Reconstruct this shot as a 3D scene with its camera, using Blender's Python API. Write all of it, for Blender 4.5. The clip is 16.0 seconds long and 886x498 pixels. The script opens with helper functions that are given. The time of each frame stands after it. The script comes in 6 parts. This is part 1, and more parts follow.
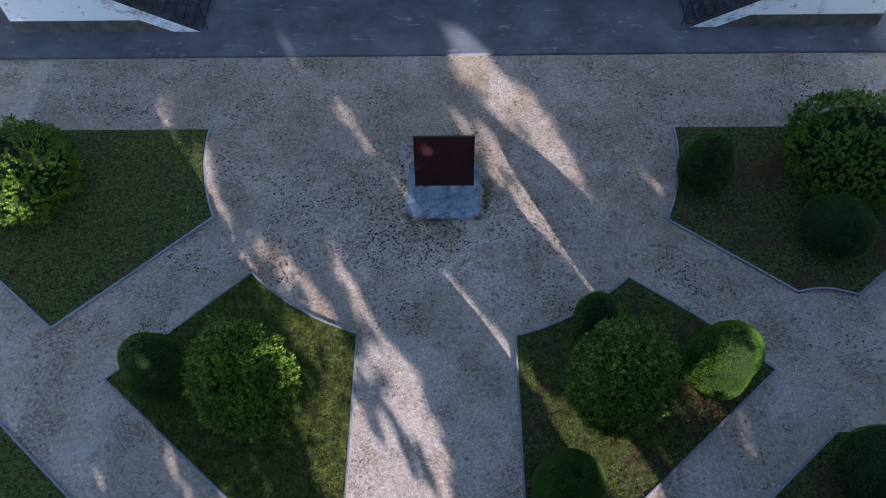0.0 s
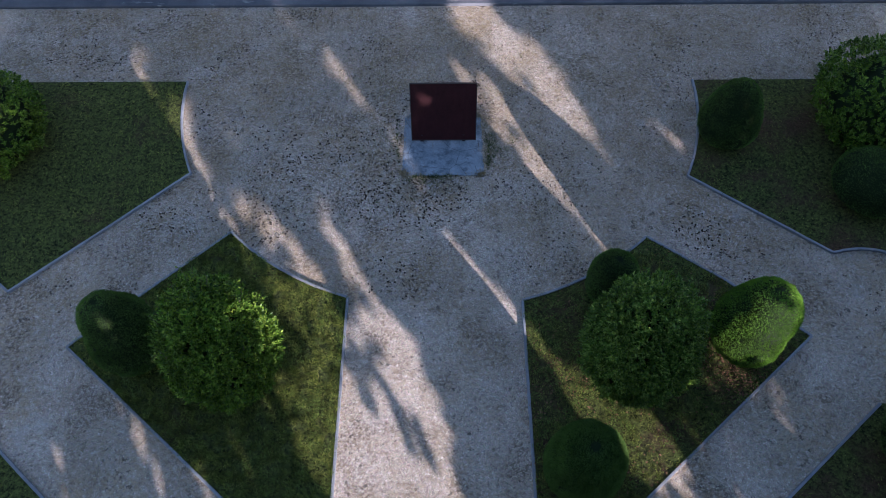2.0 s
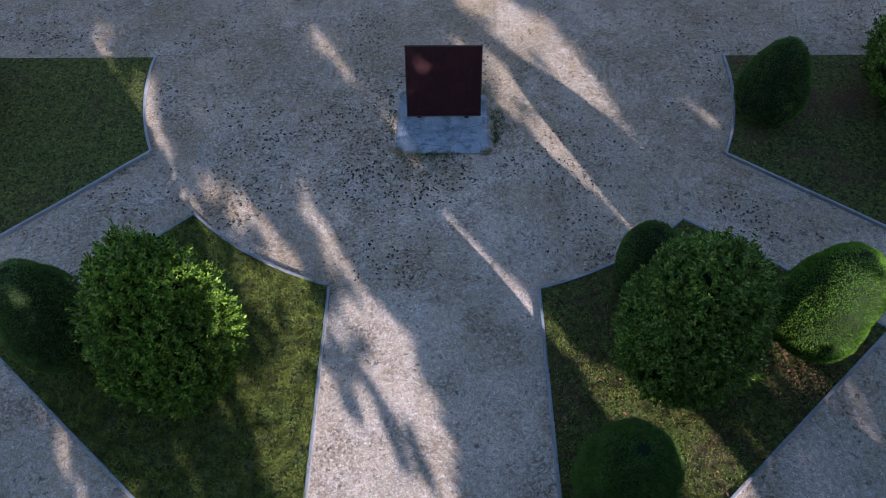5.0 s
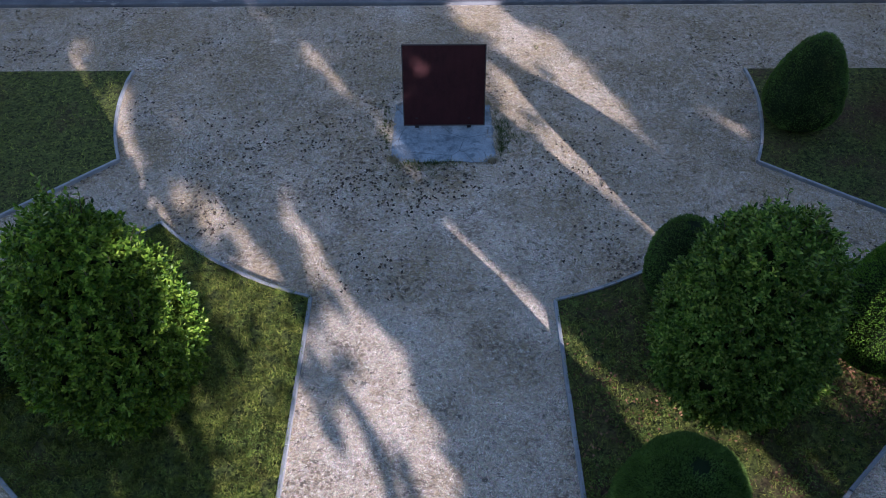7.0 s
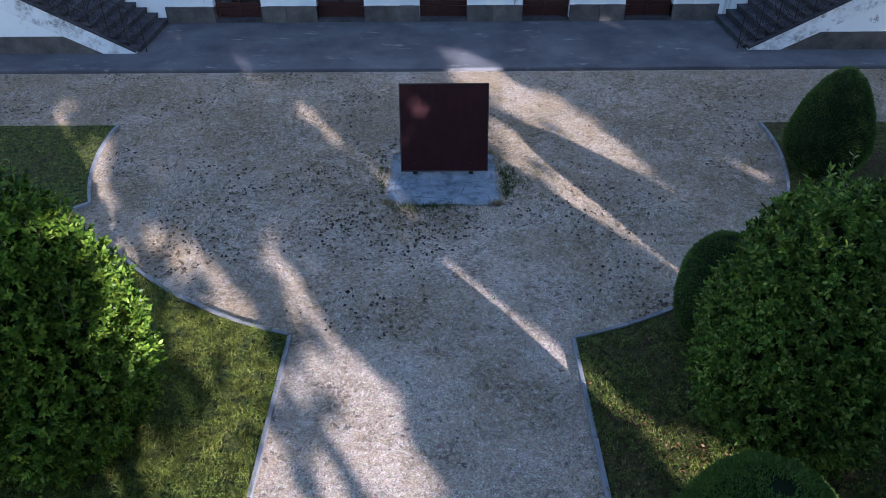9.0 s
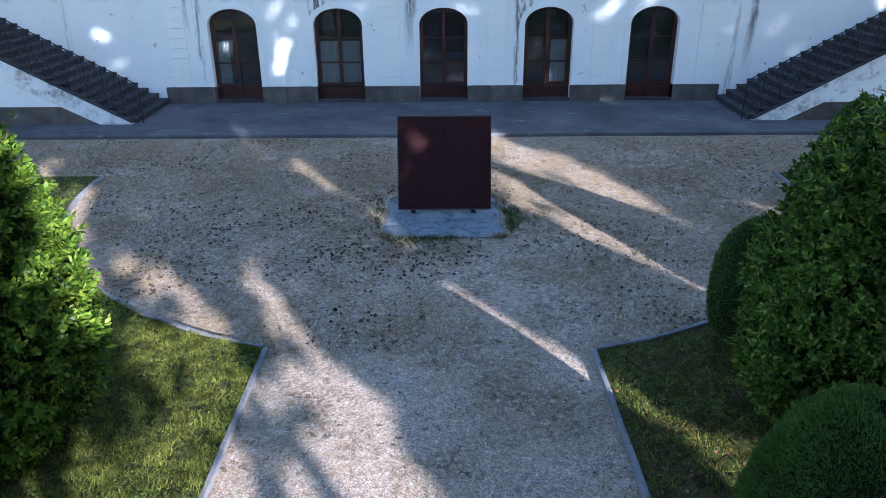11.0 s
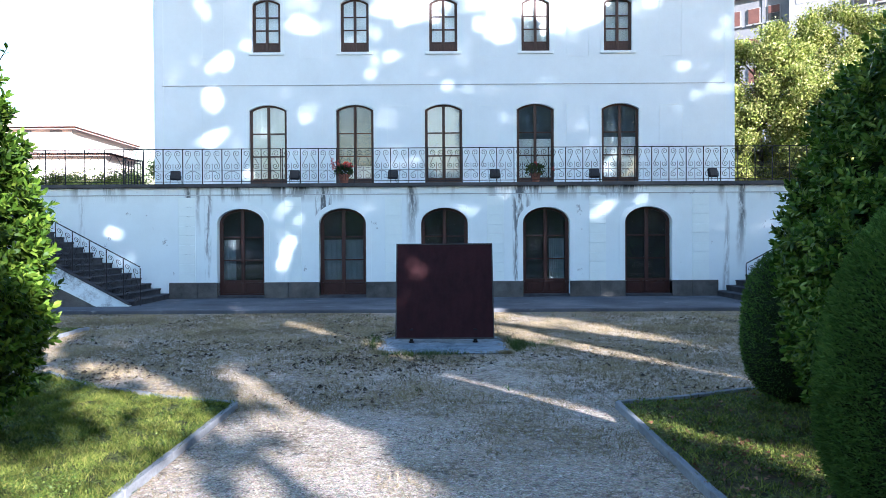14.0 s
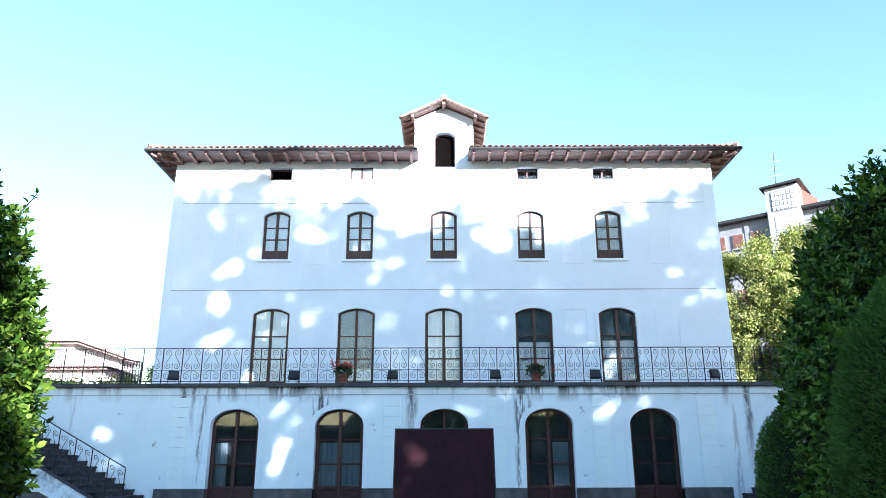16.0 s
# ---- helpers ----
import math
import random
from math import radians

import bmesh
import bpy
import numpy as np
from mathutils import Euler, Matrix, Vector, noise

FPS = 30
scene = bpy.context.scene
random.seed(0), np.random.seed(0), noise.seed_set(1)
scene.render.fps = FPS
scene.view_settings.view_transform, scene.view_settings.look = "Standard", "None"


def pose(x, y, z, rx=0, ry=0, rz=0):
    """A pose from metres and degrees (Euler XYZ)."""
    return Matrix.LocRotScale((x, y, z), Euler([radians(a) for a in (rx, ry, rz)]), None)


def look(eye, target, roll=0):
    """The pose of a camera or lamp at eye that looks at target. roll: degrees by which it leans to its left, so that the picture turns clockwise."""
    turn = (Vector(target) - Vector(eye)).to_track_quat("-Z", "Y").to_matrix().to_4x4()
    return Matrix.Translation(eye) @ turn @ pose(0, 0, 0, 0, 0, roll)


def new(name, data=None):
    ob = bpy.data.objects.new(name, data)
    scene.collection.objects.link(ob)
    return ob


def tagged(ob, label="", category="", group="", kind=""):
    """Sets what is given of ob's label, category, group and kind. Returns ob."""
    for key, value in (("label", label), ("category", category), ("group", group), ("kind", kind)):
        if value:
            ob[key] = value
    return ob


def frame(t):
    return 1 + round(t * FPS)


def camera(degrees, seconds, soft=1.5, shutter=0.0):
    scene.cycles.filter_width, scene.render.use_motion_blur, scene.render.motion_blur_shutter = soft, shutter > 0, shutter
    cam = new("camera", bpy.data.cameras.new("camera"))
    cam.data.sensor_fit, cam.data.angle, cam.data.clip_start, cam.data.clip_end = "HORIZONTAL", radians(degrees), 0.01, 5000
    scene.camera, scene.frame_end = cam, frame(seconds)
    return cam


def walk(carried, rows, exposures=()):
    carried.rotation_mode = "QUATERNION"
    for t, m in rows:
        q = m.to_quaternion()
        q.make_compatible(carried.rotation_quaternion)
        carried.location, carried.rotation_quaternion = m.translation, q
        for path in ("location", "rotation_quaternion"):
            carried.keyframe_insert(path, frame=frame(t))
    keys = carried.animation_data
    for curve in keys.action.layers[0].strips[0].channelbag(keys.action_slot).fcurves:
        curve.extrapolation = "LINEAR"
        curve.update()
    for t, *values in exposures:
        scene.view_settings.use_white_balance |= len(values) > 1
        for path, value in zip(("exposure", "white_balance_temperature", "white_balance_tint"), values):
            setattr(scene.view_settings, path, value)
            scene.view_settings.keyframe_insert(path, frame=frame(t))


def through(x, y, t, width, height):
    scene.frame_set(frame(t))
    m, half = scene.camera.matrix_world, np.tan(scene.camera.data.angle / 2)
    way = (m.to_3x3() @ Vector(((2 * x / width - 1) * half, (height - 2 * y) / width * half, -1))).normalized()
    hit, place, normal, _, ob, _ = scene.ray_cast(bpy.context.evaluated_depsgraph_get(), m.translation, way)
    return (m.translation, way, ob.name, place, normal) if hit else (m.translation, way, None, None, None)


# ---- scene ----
cam = camera(63.55, 16.0, soft=0.7)
# seconds, x, y, z, turn, pitch, lean
ROWS = [
    (0, 0.284, -0.299, 18.087, 1.40, -58.39, -1.48),
    (0.5, 0.249, -0.286, 17.545, 1.22, -58.43, -1.32),
    (1, 0.218, -0.273, 17.008, 1.06, -58.45, -1.17),
    (1.5, 0.189, -0.261, 16.462, 0.92, -58.50, -1.04),
    (2, 0.164, -0.249, 15.905, 0.79, -58.49, -0.93),
    (2.5, 0.141, -0.239, 15.332, 0.67, -58.42, -0.83),
    (3, 0.121, -0.229, 14.738, 0.57, -58.18, -0.74),
    (3.5, 0.103, -0.220, 14.148, 0.48, -57.79, -0.66),
    (4, 0.088, -0.211, 13.585, 0.40, -57.38, -0.60),
    (4.5, 0.075, -0.203, 13.023, 0.33, -56.41, -0.54),
    (5, 0.064, -0.196, 12.442, 0.27, -53.45, -0.50),
    (5.2, 0.060, -0.193, 12.195, 0.25, -51.77, -0.49),
    (7.3, 0.037, -0.169, 9.480, 0.12, -45.02, -0.39),
    (7.5, 0.036, -0.167, 9.239, 0.11, -43.90, -0.39),
    (8, 0.034, -0.162, 8.670, 0.10, -41.15, -0.39),
    (8.5, 0.034, -0.158, 8.098, 0.09, -38.41, -0.38),
    (9, 0.034, -0.154, 7.520, 0.09, -35.60, -0.39),
    (11.5, 0.044, -0.136, 4.495, 0.11, -21.15, -0.40),
    (12, 0.047, -0.133, 3.940, 0.11, -18.14, -0.40),
    (12.5, 0.049, -0.130, 3.363, 0.12, -14.04, -0.39),
    (13, 0.051, -0.127, 2.767, 0.12, -9.61, -0.38),
    (13.5, 0.053, -0.124, 2.234, 0.12, -5.15, -0.36),
    (14, 0.054, -0.121, 1.839, 0.11, -0.65, -0.34),
    (14.5, 0.054, -0.117, 1.547, 0.10, 3.85, -0.31),
    (15, 0.054, -0.114, 1.319, 0.08, 8.32, -0.28),
    (15.5, 0.052, -0.110, 1.131, 0.06, 12.78, -0.23),
    (16, 0.049, -0.106, 1.024, 0.03, 17.26, -0.18),
]
walk(cam, [(t, pose(x, y, z, 90 + pitch, 0, turn) @ pose(0, 0, 0, 0, 0, lean)) for t, x, y, z, turn, pitch, lean in ROWS],
     exposures=[(0, 1.77, 4870, 27), (5, 1.85, 4900, 26), (9, 2.0, 4850, 26), (11.5, 2.18, 4720, 21), (12.5, 2.32, 4680, 18), (14, 2.40, 4700, 17), (15, 2.45, 4640, 16), (16, 2.44, 4590, 15)])

# ---- daylight: low sun behind the camera, to its right ----
SUN_UP, SUN_SIDE = 16.5, 30.0
SUN = Vector((math.sin(radians(SUN_SIDE)) * math.cos(radians(SUN_UP)), -math.cos(radians(SUN_SIDE)) * math.cos(radians(SUN_UP)), math.sin(radians(SUN_UP))))
world = bpy.data.worlds.new("sky")
scene.world = world
world.use_nodes = True
sky = world.node_tree.nodes.new("ShaderNodeTexSky")
sky.sky_type, sky.sun_disc = "NISHITA", False
sky.sun_elevation, sky.sun_rotation = radians(SUN_UP), radians(180 - SUN_SIDE)
sky.air_density, sky.dust_density, sky.ozone_density = 1.8, 1.0, 1.0
world.node_tree.links.new(sky.outputs[0], world.node_tree.nodes["Background"].inputs[0])
world.node_tree.nodes["Background"].inputs[1].default_value = 0.069
lamp = bpy.data.lights.new("sun", "SUN")
lamp.energy, lamp.angle, lamp.color = 5.0, radians(0.53), (1.0, 0.81, 0.57)
new("sun", lamp).matrix_world = look(SUN * 60, (0, 0, 0))

# ---- heights of the grounds ----
GRAVEL, LAWN, KERB, TARMAC, TERRACE = -0.08, -0.03, 0.002, 0.02, 3.72
FRONT, UPPER, AXIS = 23.04, 25.87, 0.06


# ---- small helpers ----
def thing(name, at, label, category, group="", kind=""):
    ob = new(name)
    ob.location = at
    ob.empty_display_size = 0.2
    return tagged(ob, label, category, group, kind)


def origin(ob):
    at = Vector((0, 0, 0))
    while ob is not None:
        at, ob = at + ob.location, ob.parent
    return at


def mesh_of(name, bm, material, smooth=False):
    data = bpy.data.meshes.new(name)
    bm.normal_update()
    bm.to_mesh(data)
    bm.free()
    data.materials.append(material)
    if smooth:
        data.polygons.foreach_set("use_smooth", [True] * len(data.polygons))
    return data


def part(name, bm, material, parent=None, label="", smooth=False):
    """One mesh object, drawn in world metres, under its thing or part."""
    if parent is not None:
        bmesh.ops.translate(bm, verts=bm.verts, vec=-origin(parent))
    ob = new(name, mesh_of(name, bm, material, smooth))
    ob.parent = parent
    return tagged(ob, label)


def piece(name, data, parent, at, rz=0.0, scale=(1, 1, 1), ry=0.0, label=""):
    """One object of many on a shared mesh; at is in world metres."""
    ob = new(name, data)
    ob.parent = parent
    ob.location = Vector(at) - origin(parent) if parent is not None else at
    ob.rotation_euler = (0, ry, rz)
    ob.scale = scale
    return tagged(ob, label)


def box(bm, x0, x1, y0, y1, z0, z1, bevel=0.0):
    made = bmesh.ops.create_cube(bm, size=1.0, matrix=Matrix.LocRotScale(((x0 + x1) / 2, (y0 + y1) / 2, (z0 + z1) / 2), None, (x1 - x0, y1 - y0, z1 - z0)))
    if bevel:
        edges = {e for v in made["verts"] for e in v.link_edges}
        bmesh.ops.bevel(bm, geom=list(edges), offset=bevel, segments=1, affect="EDGES")
    return bm


def boxed(*size, bevel=0.0):
    return box(bmesh.new(), *size, bevel=bevel)


def prism(bm, outline, axis, a, b):
    """Extrudes a flat outline of (u, v) from a to b along an axis: z takes (x, y), y takes (x, z), x takes (y, z)."""
    put = {"z": lambda u, v, w: (u, v, w), "y": lambda u, v, w: (u, w, v), "x": lambda u, v, w: (w, u, v)}[axis]
    low = [bm.verts.new(put(u, v, a)) for u, v in outline]
    top = [bm.verts.new(put(u, v, b)) for u, v in outline]
    n = len(outline)
    made = [bm.faces.new(low), bm.faces.new(top)] + [bm.faces.new((low[i], low[(i + 1) % n], top[(i + 1) % n], top[i])) for i in range(n)]
    bmesh.ops.recalc_face_normals(bm, faces=made)
    return bm


def pierced(outline, holes, y0, y1):
    """A wall in the plane of x and z with openings right through it, from y0 to y1."""
    bm = bmesh.new()
    edges = []
    for loop in (outline, *holes):
        ring = [bm.verts.new((x, y0, z)) for x, z in loop]
        edges += [bm.edges.new((ring[i], ring[(i + 1) % len(ring)])) for i in range(len(ring))]
    faces = [g for g in bmesh.ops.triangle_fill(bm, use_beauty=True, edges=edges)["geom"] if isinstance(g, bmesh.types.BMFace)]
    out = bmesh.ops.extrude_face_region(bm, geom=faces)["geom"]
    bmesh.ops.translate(bm, verts=[g for g in out if isinstance(g, bmesh.types.BMVert)], vec=(0, y1 - y0, 0))
    bmesh.ops.recalc_face_normals(bm, faces=bm.faces)
    return bm


def arched(cx, half, z0, spring, rise, grow=0.0, steps=14):
    """The outline of an opening with a flat-elliptic head, anticlockwise from its lower left."""
    a, b = half + grow, rise + grow
    top = [(cx + a * math.cos(math.pi * k / steps), spring + b * math.sin(math.pi * k / steps)) for k in range(steps + 1)]
    return [(cx - a, z0), (cx + a, z0)] + top


def segment(cx, half, z0, spring, rise, grow=0.0, steps=10):
    """The same with a shallow segmental head that meets the sides at an angle."""
    a = half + grow
    r = (half * half + rise * rise) / (2 * rise)
    c = spring + rise - r
    reach = math.asin(half / r)
    top = [(cx + (r + grow) * math.sin(reach * (1 - 2 * k / steps)) * a / ((r + grow) * math.sin(reach)), c + (r + grow) * math.cos(reach * (1 - 2 * k / steps))) for k in range(steps + 1)]
    return [(cx - a, z0), (cx + a, z0)] + top


def ring(bm, outer, inner, y0, y1):
    """A frame between two outlines of the same number of points."""
    n = len(outer)
    rows = [[bm.verts.new((x, y, z)) for x, z in loop] for loop, y in ((outer, y0), (inner, y0), (inner, y1), (outer, y1))]
    made = []
    for a, b in ((0, 1), (1, 2), (2, 3), (3, 0)):
        for i in range(n):
            j = (i + 1) % n
            made.append(bm.faces.new((rows[a][i], rows[a][j], rows[b][j], rows[b][i])))
    bmesh.ops.recalc_face_normals(bm, faces=made)
    return bm


def tube(bm, points, r, sides=5, closed=False):
    """A round bar along a line of points; r may be a list, point by point."""
    points = [Vector(p) for p in points]
    n, before, rings = len(points), None, []
    for i, p in enumerate(points):
        way = (points[min(i + 1, n - 1)] - points[max(i - 1, 0)]).normalized()
        side = way.orthogonal().normalized() if before is None else (before - way * before.dot(way)).normalized()
        before, other = side, way.cross(side)
        size = float(r[i] if isinstance(r, (list, tuple)) else r)
        rings.append([bm.verts.new(p + size * (side * math.cos(2 * math.pi * k / sides) + other * math.sin(2 * math.pi * k / sides))) for k in range(sides)])
    for a, b in zip(rings, rings[1:]):
        for k in range(sides):
            bm.faces.new((a[k], a[(k + 1) % sides], b[(k + 1) % sides], b[k]))
    bm.faces.new(rings[0][::-1])
    bm.faces.new(rings[-1])
    return bm


def cloud(name, verts, faces, material, parent=None, label=""):
    """Many small loose faces in one mesh, from arrays in world metres."""
    data = bpy.data.meshes.new(name)
    verts, faces = np.asarray(verts, np.float32), np.asarray(faces, np.int32)
    if parent is not None:
        verts = verts - np.array(origin(parent), np.float32)
    data.vertices.add(len(verts))
    data.vertices.foreach_set("co", verts.ravel())
    data.loops.add(faces.size)
    data.loops.foreach_set("vertex_index", faces.ravel())
    data.polygons.add(len(faces))
    data.polygons.foreach_set("loop_start", np.arange(0, faces.size, faces.shape[1], dtype=np.int32))
    data.update(calc_edges=True)
    data.materials.append(material)
    ob = new(name, data)
    ob.parent = parent
    return tagged(ob, label)


def leaves(rng, at, along, length, width, fold=0.25, face=None):
    """Pointed leaves: four triangles each round a raised midrib, at places at, growing along, their upper sides towards face."""
    n = len(at)
    along = along / np.linalg.norm(along, axis=1, keepdims=True)
    other = rng.normal(size=(n, 3)) if face is None else face + rng.normal(0, 0.4, (n, 3))
    side = np.cross(along, other)
    side /= np.linalg.norm(side, axis=1, keepdims=True) + 1e-9
    up = np.cross(side, along)
    L, W = (length * rng.uniform(0.7, 1.25, n))[:, None], (width * rng.uniform(0.75, 1.2, n))[:, None]
    base, tip = at, at + along * L - up * L * 0.15
    mid = at + along * L * 0.5
    verts = np.stack([base, mid + side * W / 2 + up * W * fold, tip, mid - side * W / 2 + up * W * fold, mid], 1).reshape(-1, 3)
    k = np.arange(n)[:, None] * 5
    faces = np.concatenate([k + np.array([[0, 1, 4]]), k + np.array([[1, 2, 4]]), k + np.array([[2, 3, 4]]), k + np.array([[3, 0, 4]])])
    return verts, faces


def blades(rng, at, height, width, lean=0.35):
    """Upright blades of grass, one triangle each."""
    n = len(at)
    turn = rng.uniform(0, 2 * np.pi, n)
    side = np.stack([np.cos(turn), np.sin(turn), 0 * turn], 1) * (width * rng.uniform(0.6, 1.3, n))[:, None]
    tip = at + np.concatenate([rng.normal(0, lean, (n, 2)) * height, np.ones((n, 1)) * height], 1) * rng.uniform(0.5, 1.3, n)[:, None]
    verts = np.stack([at - side / 2, at + side / 2, tip], 1).reshape(-1, 3)
    return verts, np.arange(3 * n).reshape(-1, 3)


def inside(poly, x, y):
    poly, hit = np.asarray(poly), np.zeros(len(x), bool)
    for (x0, y0), (x1, y1) in zip(poly, np.roll(poly, -1, 0)):
        hit ^= ((y0 > y) != (y1 > y)) & (x < (x1 - x0) * (y - y0) / (y1 - y0 + 1e-12) + x0)
    return hit


def spread(rng, poly, count):
    """Random places inside an outline."""
    poly = np.asarray(poly)
    low, high, got = poly.min(0), poly.max(0), np.zeros((0, 2))
    while len(got) < count:
        p = rng.uniform(low, high, (count, 2))
        got = np.concatenate([got, p[inside(poly, p[:, 0], p[:, 1])]])
    return got[:count]


# ---- materials ----
class Nodes:
    """A short way to wire a material."""

    def __init__(self, name):
        self.material = bpy.data.materials.new(name)
        self.material.use_nodes = True
        self.tree = self.material.node_tree
        self.shader = self.tree.nodes["Principled BSDF"]
        self.place = self.add("ShaderNodeTexCoord").outputs["Object"]

    def add(self, kind, **values):
        node = self.tree.nodes.new(kind)
        for key, value in values.items():
            if key == "noise_dimensions":
                node.noise_dimensions = value
            elif key == "feature":
                node.feature = value
            elif key == "operation":
                node.operation = value
            elif key == "blend_type":
                node.blend_type = value
        return node

    def link(self, a, b):
        self.tree.links.new(a, b)

    def stretch(self, sx, sy, sz, source=None):
        node = self.add("ShaderNodeMapping")
        node.inputs["Scale"].default_value = (sx, sy, sz)
        self.link(source or self.place, node.inputs[0])
        return node.outputs[0]

    def noise(self, scale, detail=4.0, rough=0.6, at=None):
        node = self.add("ShaderNodeTexNoise")
        node.inputs["Scale"].default_value, node.inputs["Detail"].default_value, node.inputs["Roughness"].default_value = scale, detail, rough
        self.link(at or self.place, node.inputs["Vector"])
        return node.outputs["Fac"]

    def cells(self, scale, out="Color", at=None, feature="F1"):
        node = self.add("ShaderNodeTexVoronoi", feature=feature)
        node.inputs["Scale"].default_value = scale
        self.link(at or self.place, node.inputs["Vector"])
        return node.outputs[out]

    def ramp(self, fac, *stops):
        node = self.add("ShaderNodeValToRGB")
        for k, (pos, color) in enumerate(stops):
            item = node.color_ramp.elements[k] if k < 2 else node.color_ramp.elements.new(pos)
            item.position = pos
            item.color = (*color, 1) if isinstance(color, (list, tuple)) else (color, color, color, 1)
        self.link(fac, node.inputs[0])
        return node.outputs[0]

    def mix(self, fac, a, b, blend="MIX"):
        node = self.add("ShaderNodeMixRGB", blend_type=blend)
        for value, slot in ((fac, 0), (a, 1), (b, 2)):
            if isinstance(value, (int, float)):
                node.inputs[slot].default_value = value if slot == 0 else (value, value, value, 1)
            elif isinstance(value, tuple):
                node.inputs[slot].default_value = (*value, 1)
            else:
                self.link(value, node.inputs[slot])
        return node.outputs[0]

    def math(self, operation, a, b=0.0):
        node = self.add("ShaderNodeMath", operation=operation)
        for value, slot in ((a, 0), (b, 1)):
            if isinstance(value, (int, float)):
                node.inputs[slot].default_value = value
            else:
                self.link(value, node.inputs[slot])
        return node.outputs[0]

    def done(self, color, rough=0.8, bump=None, strength=0.3, depth=0.01, metal=0.0, spec=0.4):
        for value, slot in ((color, "Base Color"), (rough, "Roughness")):
            if isinstance(value, tuple):
                self.shader.inputs[slot].default_value = (*value, 1)
            elif isinstance(value, (int, float)):
                self.shader.inputs[slot].default_value = value
            else:
                self.link(value, self.shader.inputs[slot])
        self.shader.inputs["Metallic"].default_value = metal
        self.shader.inputs["Specular IOR Level"].default_value = spec
        if bump is not None:
            node = self.add("ShaderNodeBump")
            node.inputs["Strength"].default_value, node.inputs["Distance"].default_value = strength, depth
            self.link(bump, node.inputs["Height"])
            self.link(node.outputs[0], self.shader.inputs["Normal"])
        return self.material


def worn(name, dark, light, scale=3.0, fine=60.0, rough=0.75, bump=0.25, metal=0.0, own=0.0, spec=0.4):
    """A plain surface with a broad drift of tone, fine grain, and a tone of its own for every object."""
    n = Nodes(name)
    broad, grain = n.noise(scale, 5), n.noise(fine, 3)
    color = n.ramp(n.math("ADD", n.math("MULTIPLY", broad, 0.65), n.math("MULTIPLY", grain, 0.35)), (0.3, dark), (0.7, light))
    if own:
        info = n.add("ShaderNodeObjectInfo")
        color = n.mix(own, color, n.ramp(info.outputs["Random"], (0.0, 0.45), (1.0, 1.0)), "MULTIPLY")
    return n.done(color, rough, grain, bump, 0.004, metal, spec)


def foliage(name, tones, rough=0.4, through=0.25, spec=0.5, broad=0.8, low=0.4):
    """Leaves: a tone of its own for each, and some light let through."""
    n = Nodes(name)
    geo = n.add("ShaderNodeNewGeometry")
    color = n.ramp(geo.outputs["Random Per Island"], *[(k / (len(tones) - 1), c) for k, c in enumerate(tones)])
    color = n.mix(0.8, color, n.ramp(n.noise(broad, 4), (0.38, low), (0.62, 1.0)), "MULTIPLY")
    n.done(color, rough, None, spec=spec)
    thin = n.add("ShaderNodeBsdfTranslucent")
    n.link(n.mix(1.0, color, (1.0, 1.15, 0.45), "MULTIPLY"), thin.inputs[0])
    both = n.add("ShaderNodeMixShader")
    both.inputs[0].default_value = through
    n.link(n.shader.outputs[0], both.inputs[1])
    n.link(thin.outputs[0], both.inputs[2])
    n.link(both.outputs[0], n.tree.nodes["Material Output"].inputs[0])
    return n.material


